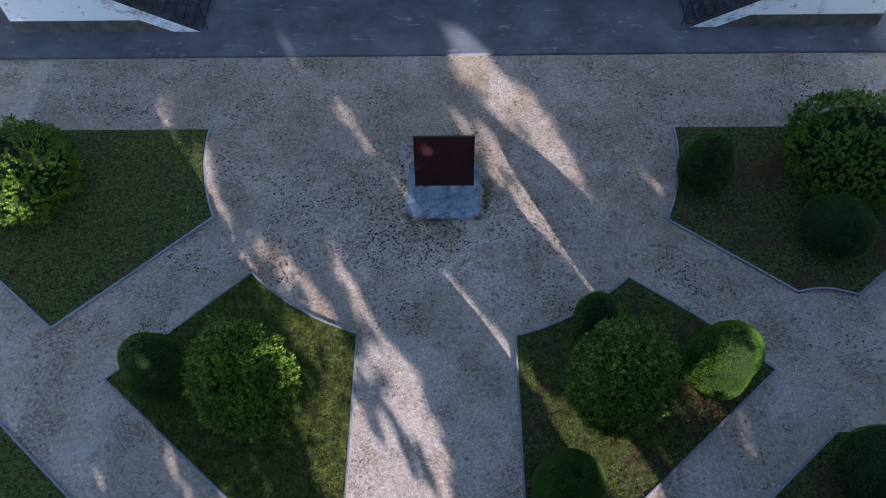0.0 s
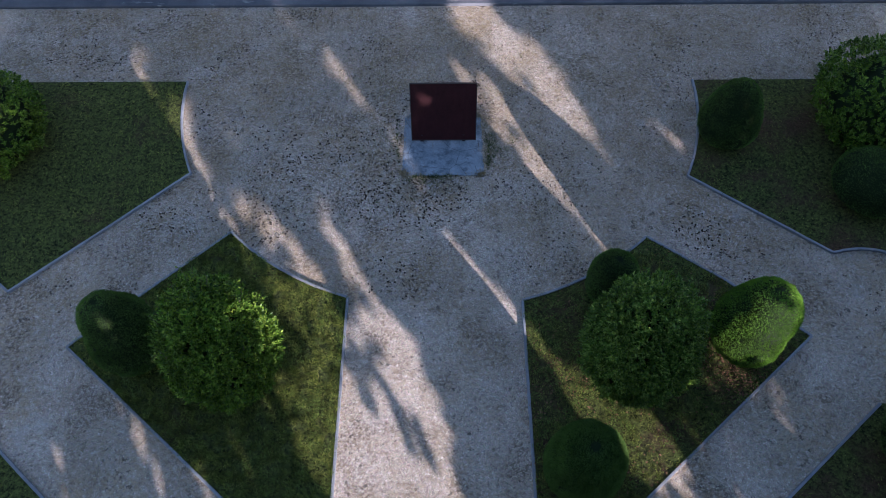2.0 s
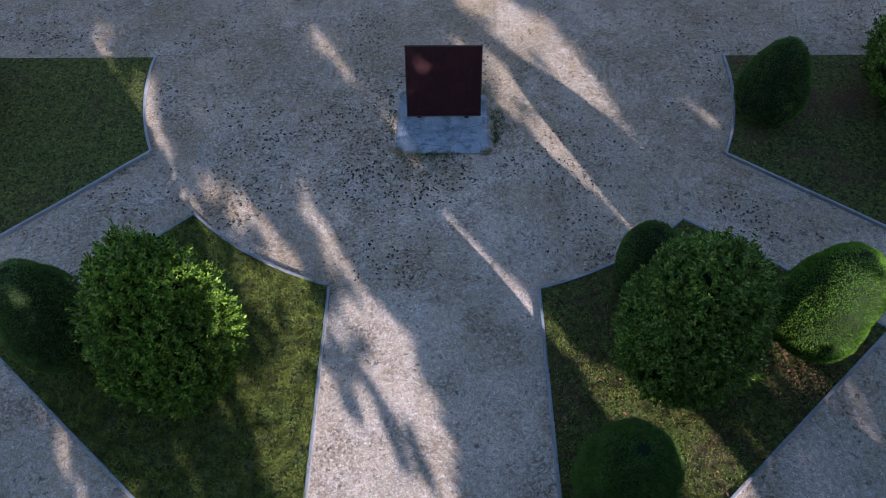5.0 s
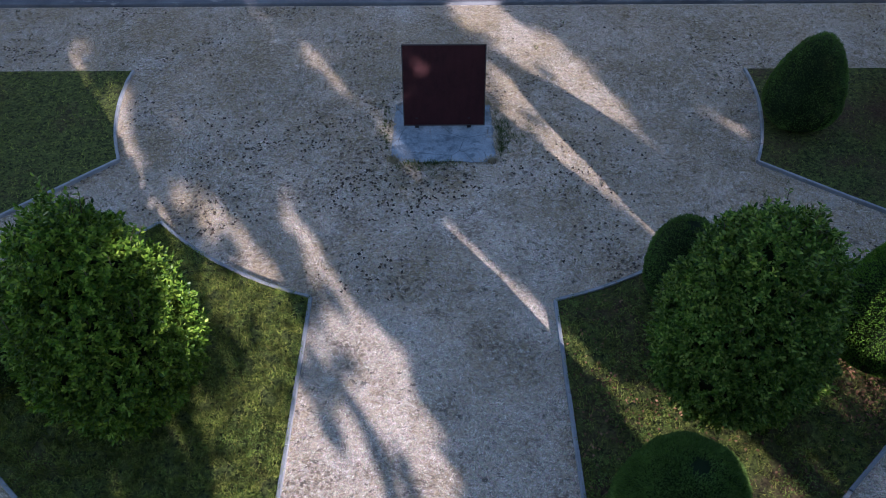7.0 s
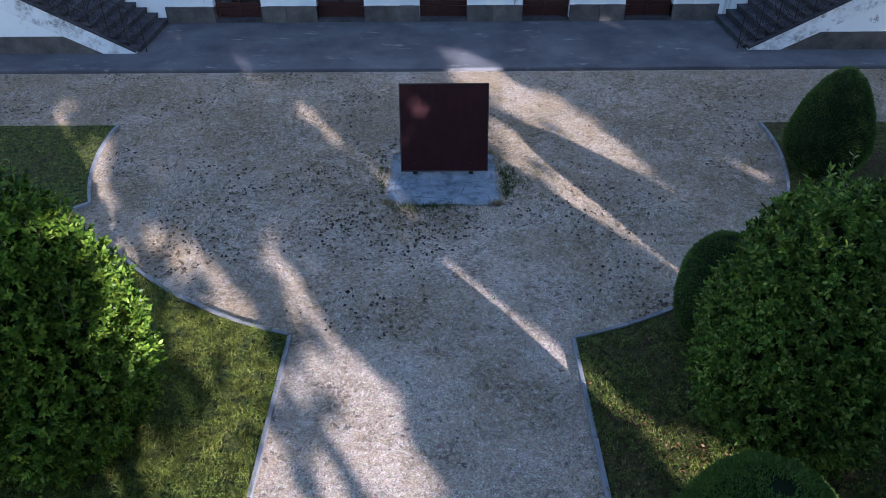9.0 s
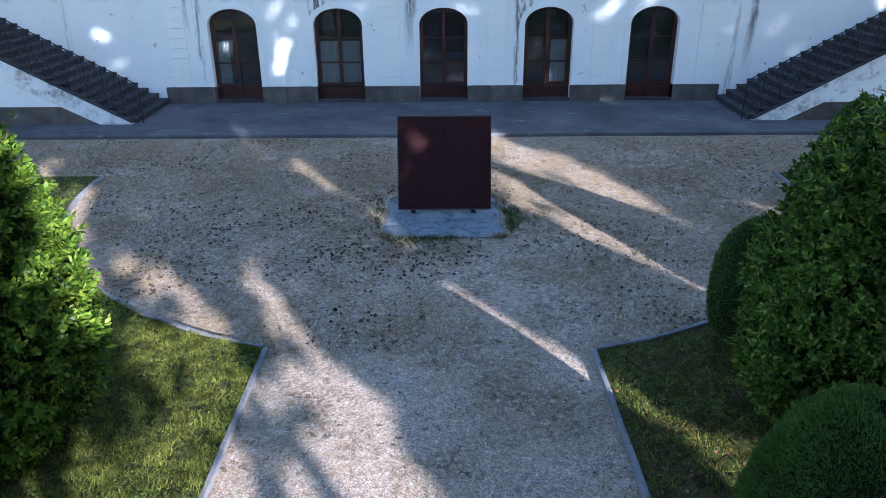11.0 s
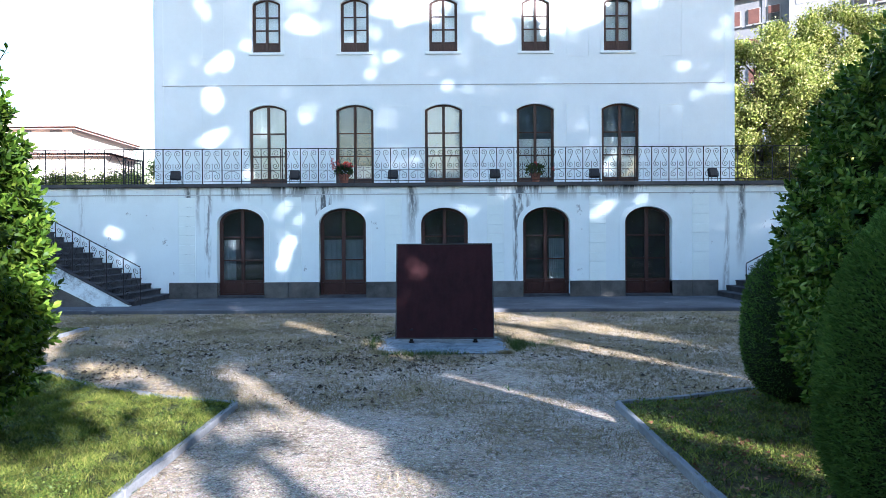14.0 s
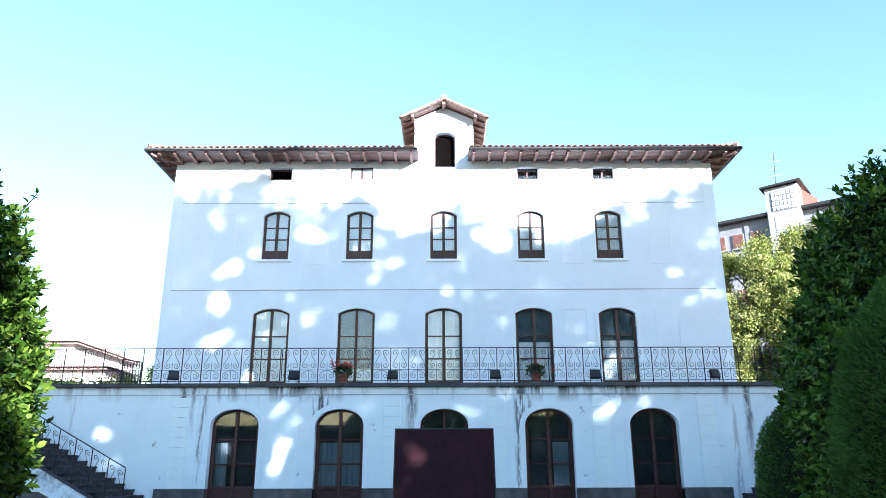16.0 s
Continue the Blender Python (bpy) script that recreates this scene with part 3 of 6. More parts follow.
for key, outline in BEDS.items():
    bare = key in ("near_right", "far_right", "edge_right")
    bm = bmesh.new()
    prism(bm, outline, "z", GRAVEL - 0.1, LAWN)
    tagged(part("lawn", bm, SOIL_MAT if bare else LAWN_MAT), "sparse grass over bare brown soil within concrete edging" if bare else "mown green lawn within concrete edging", "lawn", "garden beds", "structure")
    edging = thing("kerb", (*outline[0], GRAVEL), "narrow grey concrete edging stones round a garden bed", "kerb", "garden edgings", "structure")
    for a, b in zip(outline, outline[1:] + outline[:1]):
        span = math.hypot(b[0] - a[0], b[1] - a[1])
        if max(abs(a[0]), abs(b[0])) > 17.5:
            continue
        count = max(1, round(span / 1.0))
        turn = math.atan2(b[1] - a[1], b[0] - a[0])
        for k in range(count):
            u = (k + 0.5) / count
            piece("kerb_stone", KERB_STONE, edging, (a[0] + (b[0] - a[0]) * u, a[1] + (b[1] - a[1]) * u, KERB + rng.uniform(-0.008, 0.008)), turn + rng.uniform(-0.006, 0.006), ((span / count - 0.006) / 1.0, 1, 1))
    area = {"near_left": 190000, "near_right": 120000, "far_left": 30000, "far_right": 20000}.get(key, 12000)
    clip = [(max(-15.0, min(15.0, x)), y) for x, y in outline]
    p = spread(rng, clip, area)
    if bare:
        keep = np.array([noise.noise(Vector((x * 0.7, y * 0.7, 3.0))) for x, y in p]) > rng.uniform(-0.7, 0.35, len(p))
        p = p[keep]
    thick = np.array([noise.noise(Vector((x * 4.5, y * 4.5, 1.0))) + 0.6 * noise.noise(Vector((x * 11, y * 11, 5.0))) for x, y in p])
    p = p[thick > rng.uniform(-0.5, 0.3, len(p))]
    v, f = blades(rng, np.column_stack([p, np.full(len(p), LAWN)]), 0.058, 0.0085, 0.75)
    tagged(cloud("grass", v, f, GRASS_MAT), "short green grass blades", "grass", kind="stuff")
    if key.startswith("near"):
        p = spread(rng, outline, 30000)
        thick = np.array([noise.noise(Vector((x * 1.6, y * 1.6, 7.0))) + 0.7 * noise.noise(Vector((x * 5.0, y * 5.0, 2.0))) for x, y in p])
        p = p[thick > rng.uniform(-0.1, 0.75, len(p))]
        at = np.repeat(p, 3, 0) + rng.normal(0, 0.012, (len(p) * 3, 2))
        way = np.column_stack([rng.normal(size=(len(at), 2)), rng.uniform(0.0, 0.7, len(at))])
        v, f = leaves(rng, np.column_stack([at, LAWN + rng.uniform(0.012, 0.06, len(at))]), way, 0.022, 0.02, 0.15, np.tile([0, 0, 1.0], (len(at), 1)))
        tagged(cloud("clover", v, f, CLOVER_MAT), "low leafy clover among the grass", "clover", kind="stuff")

# ---- retaining wall of the terrace, with its five arched doorways ----
DOORS = [AXIS + k * 3.3 for k in (-2, -1, 0, 1, 2)]
house = thing("house", (AXIS, FRONT, 0.0), "white rendered villa above a terrace, with a tiled roof", "house")
holes = [arched(x, 0.76, 0.09, 2.42, 0.5) for x in DOORS]
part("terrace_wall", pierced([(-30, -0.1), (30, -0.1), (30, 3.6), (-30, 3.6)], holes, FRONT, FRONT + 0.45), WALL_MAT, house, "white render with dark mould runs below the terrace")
for x in DOORS:
    bm = bmesh.new()
    ring(bm, arched(x, 0.76, 0.52, 2.42, 0.5, 0.17), arched(x, 0.76, 0.52, 2.42, 0.5, 0.0), FRONT - 0.025, FRONT + 0.01)
    part("door_surround", bm, TRIM_MAT, house)
for x in (-8.28, -1.6 - 3.3 + 0.06 + 0.0, -1.59, 1.71, 5.01, 8.34):
    for k in range(9):
        part("pilaster_block", boxed(x - 0.27, x + 0.27, FRONT - 0.022, FRONT + 0.02, 0.53 + k * 0.306, 0.53 + (k + 1) * 0.306 - 0.009, bevel=0.005), PILASTER_MAT, house)
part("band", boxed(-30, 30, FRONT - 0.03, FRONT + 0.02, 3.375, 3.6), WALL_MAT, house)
part("band_joint", boxed(-30, 30, FRONT - 0.012, FRONT + 0.02, 3.35, 3.375), LINE_MAT, house)
part("terrace_edge", boxed(-30, 30, FRONT - 0.14, UPPER + 0.1, 3.6, TERRACE, bevel=0.015), CAP_MAT, house, "dark weathered stone edge of the terrace")
spans = [(-8.86, DOORS[0] - 0.76)] + [(a + 0.76, b - 0.76) for a, b in zip(DOORS, DOORS[1:])] + [(DOORS[4] + 0.76, 8.9)]
for a, b in spans:
    mid = (a + b) / 2 + rng.uniform(-0.15, 0.15)
    for p, q in ((a, mid - 0.004), (mid + 0.004, b)):
        part("plinth_block", boxed(p, q, FRONT - 0.07, FRONT + 0.3, 0.0, 0.53, bevel=0.01), PLINTH_MAT, house)
for x in DOORS:
    part("door_sill", boxed(x - 0.78, x + 0.78, FRONT - 0.03, FRONT + 0.42, 0.0, 0.104, bevel=0.006), STEP_MAT, house)


def bars(bm, x0, x1, y0, y1, z0, z1):
    return box(bm, x0, x1, y0, y1, z0, z1, bevel=min(0.006, (x1 - x0) / 4, (z1 - z0) / 4))


def double_door(x, curtained):
    y = FRONT + 0.24
    door = part("door", ring(bmesh.new(), arched(x, 0.76, 0.09, 2.42, 0.5, -0.001), arched(x, 0.76, 0.15, 2.42, 0.5, -0.075), y, y + 0.09), DOOR_MAT, house, "dark red-brown wooden double door with glass panes")
    bm = bmesh.new()
    bars(bm, x - 0.055, x + 0.055, y - 0.02, y + 0.07, 0.15, 2.86)
    part("meeting_stile", bm, DOOR_MAT, door)
    for side in (-1, 1):
        a, b = sorted((x + side * 0.055, x + side * 0.69))
        bm = bmesh.new()
        outer = a if side < 0 else b - 0.05
        bars(bm, outer, outer + 0.05, y + 0.005, y + 0.06, 0.15, 2.45)
        part("stile", bm, DOOR_MAT, door)
        for z, t in ((0.50, 0.09), (1.22, 0.045), (1.97, 0.045)):
            bm = bmesh.new()
            bars(bm, a, b, y + 0.002, y + 0.062, z, z + t)
            part("rail", bm, DOOR_MAT, door)
        bm = bmesh.new()
        bars(bm, a, b, y + 0.025, y + 0.055, 0.15, 0.5)
        bars(bm, a + 0.1, b - 0.1, y + 0.01, y + 0.05, 0.22, 0.44)
        part("panel", bm, DOOR_MAT, door)
    bm = bmesh.new()
    prism(bm, arched(x, 0.70, 0.5, 2.42, 0.45), "y", y + 0.03, y + 0.036)
    pane = part("pane", bm, GLASS_MAT, door)
    pane.visible_shadow = False
    bm = bmesh.new()
    tube(bm, [(x + 0.05, y - 0.05, 1.08), (x + 0.05, y - 0.05, 1.14), (x - 0.04, y - 0.055, 1.145)], 0.01)
    part("door_handle", bm, IRON_MAT, door, "small dark metal handle")
    for a, b in curtained:
        bm = bmesh.new()
        steps = 24
        rows = [[bm.verts.new((x + a + (b - a) * k / steps, y + 0.1 + 0.006 * math.sin(k * 2.1 + x), z)) for k in range(steps + 1)] for z in (0.3, 1.9)]
        for k in range(steps):
            bm.faces.new((rows[0][k], rows[0][k + 1], rows[1][k + 1], rows[1][k]))
        part("curtain", bm, DOOR_CLOTH_MAT, door, "grey-blue blind behind the glass")
    # added sheet whose colour makes the door glass look dark
    part("blind", boxed(x - 0.68, x + 0.68, y + 0.14, y + 0.15, 0.3, 2.85), GLOOM_MAT, door, "dim blue-grey sheet that gives the glass its dark reflection")


for x, cloths in zip(DOORS, ([(-0.66, -0.25)], [(-0.66, 0.66)], [], [(0.12, 0.62)], [])):
    double_door(x, cloths)
bm = bmesh.new()
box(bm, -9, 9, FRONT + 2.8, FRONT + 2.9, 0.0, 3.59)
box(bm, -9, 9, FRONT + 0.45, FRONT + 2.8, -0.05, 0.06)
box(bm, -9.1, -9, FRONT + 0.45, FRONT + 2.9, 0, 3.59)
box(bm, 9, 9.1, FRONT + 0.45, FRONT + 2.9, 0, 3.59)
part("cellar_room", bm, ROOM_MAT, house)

# ---- upper house ----
LEFT, RIGHT, EAVE = -10.45, 10.6, 12.74
WIN1 = [(x, 0.68, TERRACE + 0.04, 6.60, 0.2) for x in (-6.32, -3.17, 0.05, 3.38, 6.46)]
WIN2 = [(x, 0.51, 8.70, 10.46, 0.17) for x in (-6.35, -3.15, 0.06, 3.40, 6.38)]
ATTIC = [(-6.33, 0.44), (-3.14, 0.44), (3.37, 0.41), (6.34, 0.41)]
holes = [segment(*w) for w in WIN1 + WIN2] + [[(x - h, 11.95), (x + h, 11.95), (x + h, 12.47), (x - h, 12.47)] for x, h in ATTIC]
HATCH = arched(0.115, 0.415, 12.48, 13.78, 0.22)
D0, D1, DMID = -1.08, 1.26, 0.09
outline = [(LEFT, TERRACE), (RIGHT, TERRACE), (RIGHT, EAVE), (D1, EAVE), (D1, 14.55), (DMID, 15.1), (D0, 14.55), (D0, EAVE), (LEFT, EAVE)]
part("wall", pierced(outline, holes + [HATCH], UPPER, UPPER + 0.42), HOUSE_MAT, house, "smooth white painted front wall")
bm = bmesh.new()
box(bm, LEFT, LEFT + 0.42, UPPER + 0.42, UPPER + 11, TERRACE, EAVE)
part("side_wall", bm, HOUSE_MAT, house)
part("side_wall", boxed(RIGHT - 0.42, RIGHT, UPPER + 0.42, UPPER + 11, TERRACE, EAVE), HOUSE_MAT, house)
part("back_wall", boxed(LEFT, RIGHT, UPPER + 11, UPPER + 11.4, TERRACE, EAVE), HOUSE_MAT, house)
for z in (7.5, 11.2):
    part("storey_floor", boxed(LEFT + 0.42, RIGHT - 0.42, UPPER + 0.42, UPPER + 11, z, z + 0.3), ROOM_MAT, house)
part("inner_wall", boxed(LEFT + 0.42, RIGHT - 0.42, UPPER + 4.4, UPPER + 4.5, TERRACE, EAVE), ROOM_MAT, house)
for a, b, z in ((-10.15, 10.24, 7.51), (-10.05, D0 - 1.5, 10.97), (0.7, 10.18, 10.97)):
    part("string_course", boxed(a, b, UPPER - 0.022, UPPER + 0.01, z - 0.013, z + 0.013, bevel=0.004), LINE_MAT, house, "thin moulded line across the wall")
for x in (LEFT + 0.34, RIGHT - 0.34):
    part("corner_joint", boxed(x - 0.012, x + 0.012, UPPER - 0.008, UPPER + 0.01, TERRACE + 0.3, 12.4), TRIM_MAT, house)
for x in (-8.3, -4.75, -1.58, 1.72, 4.93, 8.3):
    for z0, z1, w in ((4.1, 6.75, 0.42), (8.5, 10.5, 0.4), (11.55, 11.58, 0.42)):
        outer = [(x - w, z0), (x + w, z0), (x + w, z1), (x - w, z1)]
        inner = [(x - w + 0.015, z0 + 0.01), (x + w - 0.015, z0 + 0.01), (x + w - 0.015, z1 - 0.02), (x - w + 0.015, z1 - 0.02)]
        if z1 - z0 > 1:
            part("panel_moulding", ring(bmesh.new(), outer, inner, UPPER - 0.012, UPPER + 0.01), TRIM_MAT, house)
        else:
            part("panel_moulding", boxed(x - w, x + w, UPPER - 0.012, UPPER + 0.01, z0, z1), TRIM_MAT, house)


def window(x, half, z0, spring, rise, rows, panel, shade):
    """Two wooden casements with glazing bars and a solid panel below, set back in the wall."""
    y = UPPER + 0.11
    win = part("window", ring(bmesh.new(), segment(x, half, z0, spring, rise, -0.001), segment(x, half - 0.07, z0 + 0.05, spring - 0.03, rise * 0.85), y, y + 0.09), SASH_MAT, house, "dark brown wooden casement window")
    bm = bmesh.new()
    bars(bm, x - 0.05, x + 0.05, y - 0.015, y + 0.06, z0 + 0.05, spring + rise - 0.07)
    part("mullion", bm, SASH_MAT, win)
    for side in (-1, 1):
        a, b = sorted((x + side * 0.05, x + side * (half - 0.065)))
        low, high = z0 + 0.05 + panel, spring
        bm = bmesh.new()
        outer = a if side < 0 else b - 0.035
        bars(bm, outer, outer + 0.035, y, y + 0.05, z0 + 0.05, spring + 0.02)
        part("stile", bm, SASH_MAT, win)
        for k in range(rows):
            z = low + (high - low) * k / rows
            bm = bmesh.new()
            bars(bm, a, b, y + 0.002, y + 0.045, z - 0.022, z + 0.022)
            part("glazing_bar", bm, SASH_MAT, win)
        bm = bmesh.new()
        bars(bm, a, b, y + 0.018, y + 0.042, z0 + 0.05, low)
        bars(bm, a + 0.06, b - 0.06, y + 0.006, y + 0.03, z0 + 0.1, low - 0.05)
        part("panel", bm, SASH_MAT, win)
    bm = bmesh.new()
    prism(bm, segment(x, half - 0.06, z0 + 0.05 + panel, spring - 0.01, rise * 0.85), "y", y + 0.024, y + 0.03)
    pane = part("pane", bm, GLASS_MAT, win)
    pane.visible_shadow = False
    # half-height ones are curtains, full-height ones paint the sky mirrored in the panes
    for a, b, top in shade:
        bm = bmesh.new()
        steps = 20
        lines = [[bm.verts.new((x + (half - 0.08) * (a + (b - a) * k / steps), y + 0.05 + 0.004 * math.sin(2.3 * k + x), z)) for k in range(steps + 1)] for z in (z0 + 0.1, z0 + (spring + 0.12 - z0) * top)]
        for k in range(steps):
            bm.faces.new((lines[0][k], lines[0][k + 1], lines[1][k + 1], lines[1][k]))
        part("curtain", bm, CURTAIN_MAT, win, "pale sheet behind the glass, for curtain and mirrored sky")
    # added sheet whose colour stands for the dim reflection in the panes
    part("blind", boxed(x - half + 0.07, x + half - 0.07, y + 0.1, y + 0.11, z0 + 0.3, spring + rise - 0.03), DIM_MAT, win, "dim blue-grey sheet that gives the glass its dark reflection")
    return win


for w, shade in zip(WIN1, ([(-1, 1, 1.0)], [(-1, 1, 0.28)], [(-1, 1, 1.0)], [(-1, 1, 0.6)], [(-1, 1, 0.62)])):
    window(*w, 3, 0.3, shade)
for w, shade in zip(WIN2, ([(-1, 1, 1.0)], [(-1, 1, 1.0)], [(-1, 1, 1.0)], [(-1, 1, 1.0)], [(-1, 1, 0.95)])):
    window(*w, 3, 0.3, shade)
for x, half, z0, spring, rise in WIN1 + WIN2:
    bm = ring(bmesh.new(), segment(x, half, z0, spring, rise, 0.12), segment(x, half, z0, spring, rise, 0.0), UPPER - 0.01, UPPER + 0.01)
    part("window_surround", bm, TRIM_MAT, house)
for x, half, z0, *_ in WIN2:
    part("window_sill", boxed(x - half - 0.14, x + half + 0.14, UPPER - 0.05, UPPER + 0.11, z0 - 0.1, z0 - 0.004, bevel=0.008), TRIM_MAT, house)
for k, (x, half) in enumerate(ATTIC):
    y = UPPER + (0.05 if k == 1 else 0.2)
    o = [(x - half, 11.95), (x + half, 11.95), (x + half, 12.47), (x - half, 12.47)]
    i = [(x - half + 0.05, 12.0), (x + half - 0.05, 12.0), (x + half - 0.05, 12.42), (x - half + 0.05, 12.42)]
    win = part("attic_window", ring(bmesh.new(), o, i, y, y + 0.06), SASH_MAT, house, "small open attic window" if k == 0 else "small wooden attic window")
    if k:
        bm = bmesh.new()
        bars(bm, x - 0.04, x + 0.04, y + 0.0, y + 0.05, 12.0, 12.42)
        part("mullion", bm, SASH_MAT, win)
        part("pane", boxed(x - half + 0.04, x + half - 0.04, y + 0.025, y + 0.03, 12.0, 12.42), GLASS_MAT, win)
        if k == 1:
            part("blind", boxed(x - half + 0.05, x + half - 0.05, y + 0.05, y + 0.055, 12.0, 12.42), CURTAIN_MAT, win)
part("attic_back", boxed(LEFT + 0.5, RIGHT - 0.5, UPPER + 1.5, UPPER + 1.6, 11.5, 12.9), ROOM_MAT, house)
part("hatch_frame", ring(bmesh.new(), arched(0.115, 0.415, 12.48, 13.78, 0.22, -0.001), arched(0.115, 0.415, 12.5, 13.78, 0.22, -0.05), UPPER + 0.25, UPPER + 0.33), SASH_MAT, house)
part("hatch_shutter", boxed(-0.31, 0.54, UPPER + 0.3, UPPER + 0.34, 12.47, 14.05), HATCH_MAT, house, "black sheet that stands for the dark inside of the loft hatch")

# ---- roof: boarded eaves on rafters, gutter, clay tiles ----
OVER, FALL = 0.97, 0.30
EX0, EX1, EY0, EY1 = LEFT - 0.8, RIGHT + 0.77, UPPER - OVER, UPPER + 12.3
EZ = 12.74


def slope(d):
    """Height of the tiles' bed d metres in from the eaves' edge."""
    return EZ + 0.06 + FALL * d


run = (EY1 - EY0) / 2
top = slope(run)
ridge = [(EX0 + run, (EY0 + EY1) / 2), (EX1 - run, (EY0 + EY1) / 2)]
GAP0, GAP1, BACK = -0.92, 1.03, UPPER + 0.43
bm = bmesh.new()
bed = lambda x, y: bm.verts.new((x, y, slope(min(y - EY0, EY1 - y, x - EX0, EX1 - x, run))))
a0, a1, a2, a3, a4 = bed(EX0, EY0), bed(GAP0, EY0), bed(GAP0, BACK), bed(GAP1, BACK), bed(GAP1, EY0)
b0, b1, c0, c1 = bed(EX1, EY0), bed(*ridge[1]), bed(*ridge[0]), bed(EX0, EY1)
d0 = bed(EX1, EY1)
for loop in ((a0, a1, a2, c0), (a2, a3, b1, c0), (a4, b0, b1, a3), (b0, d0, b1), (d0, c1, c0, b1), (c1, a0, c0)):
    bm.faces.new(loop)
bmesh.ops.recalc_face_normals(bm, faces=bm.faces)
bmesh.ops.solidify(bm, geom=list(bm.faces), thickness=0.05)
roof = part("roof", bm, EAVE_MAT, house, "low hip roof of old clay tiles over boarded eaves")
for x0, x1 in ((EX0, GAP0), (GAP1, EX1)):
    for k in range(8):
        y = EY0 + k * 0.125
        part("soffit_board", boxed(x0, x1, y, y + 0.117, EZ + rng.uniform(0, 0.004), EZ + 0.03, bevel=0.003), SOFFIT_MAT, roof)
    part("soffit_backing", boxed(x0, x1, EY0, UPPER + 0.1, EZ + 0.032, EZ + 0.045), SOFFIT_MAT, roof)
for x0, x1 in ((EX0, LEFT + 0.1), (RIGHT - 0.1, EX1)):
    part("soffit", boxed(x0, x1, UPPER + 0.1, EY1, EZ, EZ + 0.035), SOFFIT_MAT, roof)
rafter = bmesh.new()
prism(rafter, [(0.0, -0.07), (0.06, -0.11), (1.0, -0.11), (1.0, -0.002), (0.0, -0.002)], "x", -0.045, 0.045)
RAFTER = mesh_of("rafter", rafter, EAVE_MAT)
for k in range(40):
    x = EX0 + 0.4 + k * 0.604
    if x < EX1 - 0.2 and not GAP0 < x < GAP1:
        piece("rafter", RAFTER, roof, (x, EY0 + 0.06, EZ))
for k in range(20):
    y = EY0 + 0.7 + k * 0.604
    piece("rafter", RAFTER, roof, (EX0 + 0.06, y, EZ), -math.pi / 2)
    piece("rafter", RAFTER, roof, (EX1 - 0.06, y, EZ), math.pi / 2)
for x, r in ((EX0 + 0.08, -45), (EX1 - 0.08, 45)):
    piece("hip_rafter", RAFTER, roof, (x, EY0 + 0.08, EZ), radians(r), (1.6, 1.35, 1.3))


def gutter(a, b):
    """A half-round gutter from a to b along the eaves."""
    bm = bmesh.new()
    way = (Vector(b) - Vector(a)).normalized()
    out = Vector((way.y, -way.x, 0))
    line = [(math.cos(u), math.sin(u)) for u in np.linspace(math.pi, 2 * math.pi, 9)]
    loop = [(0.075 * c, 0.075 * s) for c, s in line] + [(0.06 * c, 0.06 * s) for c, s in reversed(line)]
    ends = [[bm.verts.new(Vector(p) + out * (u + 0.07) + Vector((0, 0, v + 0.075))) for u, v in loop] for p in (a, b)]
    n = len(loop)
    for i in range(n):
        bm.faces.new((ends[0][i], ends[0][(i + 1) % n], ends[1][(i + 1) % n], ends[1][i]))
    bm.faces.new(ends[0])
    bm.faces.new(ends[1][::-1])
    return part("gutter", bm, GUTTER_MAT, roof, "dark weathered metal gutter", smooth=True)


gutter((EX0 - 0.08, EY0, EZ), (GAP0, EY0, EZ))
gutter((GAP1, EY0, EZ), (EX1 + 0.08, EY0, EZ))
gutter((EX0, EY1, EZ), (EX0, EY0 - 0.02, EZ))
gutter((EX1, EY0 - 0.02, EZ), (EX1, EY1, EZ))


def barrel(length, r=0.105, thick=0.016, steps=7, taper=0.85):
    """A curved clay tile, its hollow down, along +y."""
    bm = bmesh.new()
    rows = []
    for y, s in ((0, 1.0), (length, taper)):
        ang = np.linspace(0, math.pi, steps)
        rows.append([[bm.verts.new((q * s * math.cos(u), y, q * s * math.sin(u))) for u in ang] for q in (r, r - thick)])
    for side in (0, 1):
        for k in range(steps - 1):
            bm.faces.new((rows[0][side][k], rows[0][side][k + 1], rows[1][side][k + 1], rows[1][side][k]))
    for k in range(steps - 1):
        for e in (0, 1):
            bm.faces.new((rows[e][0][k], rows[e][0][k + 1], rows[e][1][k + 1], rows[e][1][k]))
    for k in (0, steps - 1):
        bm.faces.new((rows[0][0][k], rows[0][1][k], rows[1][1][k], rows[1][0][k]))
    bmesh.ops.recalc_face_normals(bm, faces=bm.faces)
    return bm


bm = barrel(0.5, 0.095)
bmesh.ops.rotate(bm, verts=bm.verts, cent=(0, 0, 0), matrix=Matrix.Rotation(math.atan(FALL), 3, "X"))
TILE = mesh_of("roof_tile", bm, TILE_MAT, smooth=True)
x = EX0 + 0.1
while x < EX1 - 0.05:
    if not -0.98 < x < 1.08:
        piece("roof_tile", TILE, roof, (x, EY0 - 0.05 + rng.uniform(-0.02, 0.02), EZ + 0.105 + rng.uniform(0, 0.015)), rng.uniform(-0.03, 0.03))
    x += 0.232
for side, xx, rz in ((-1, EX0 - 0.05, -math.pi / 2), (1, EX1 + 0.05, math.pi / 2)):
    for k in range(18):
        piece("roof_tile", TILE, roof, (xx, EY0 + 0.15 + k * 0.232, EZ + 0.105), rz)
bm = bmesh.new()
x = EX0 + 0.1
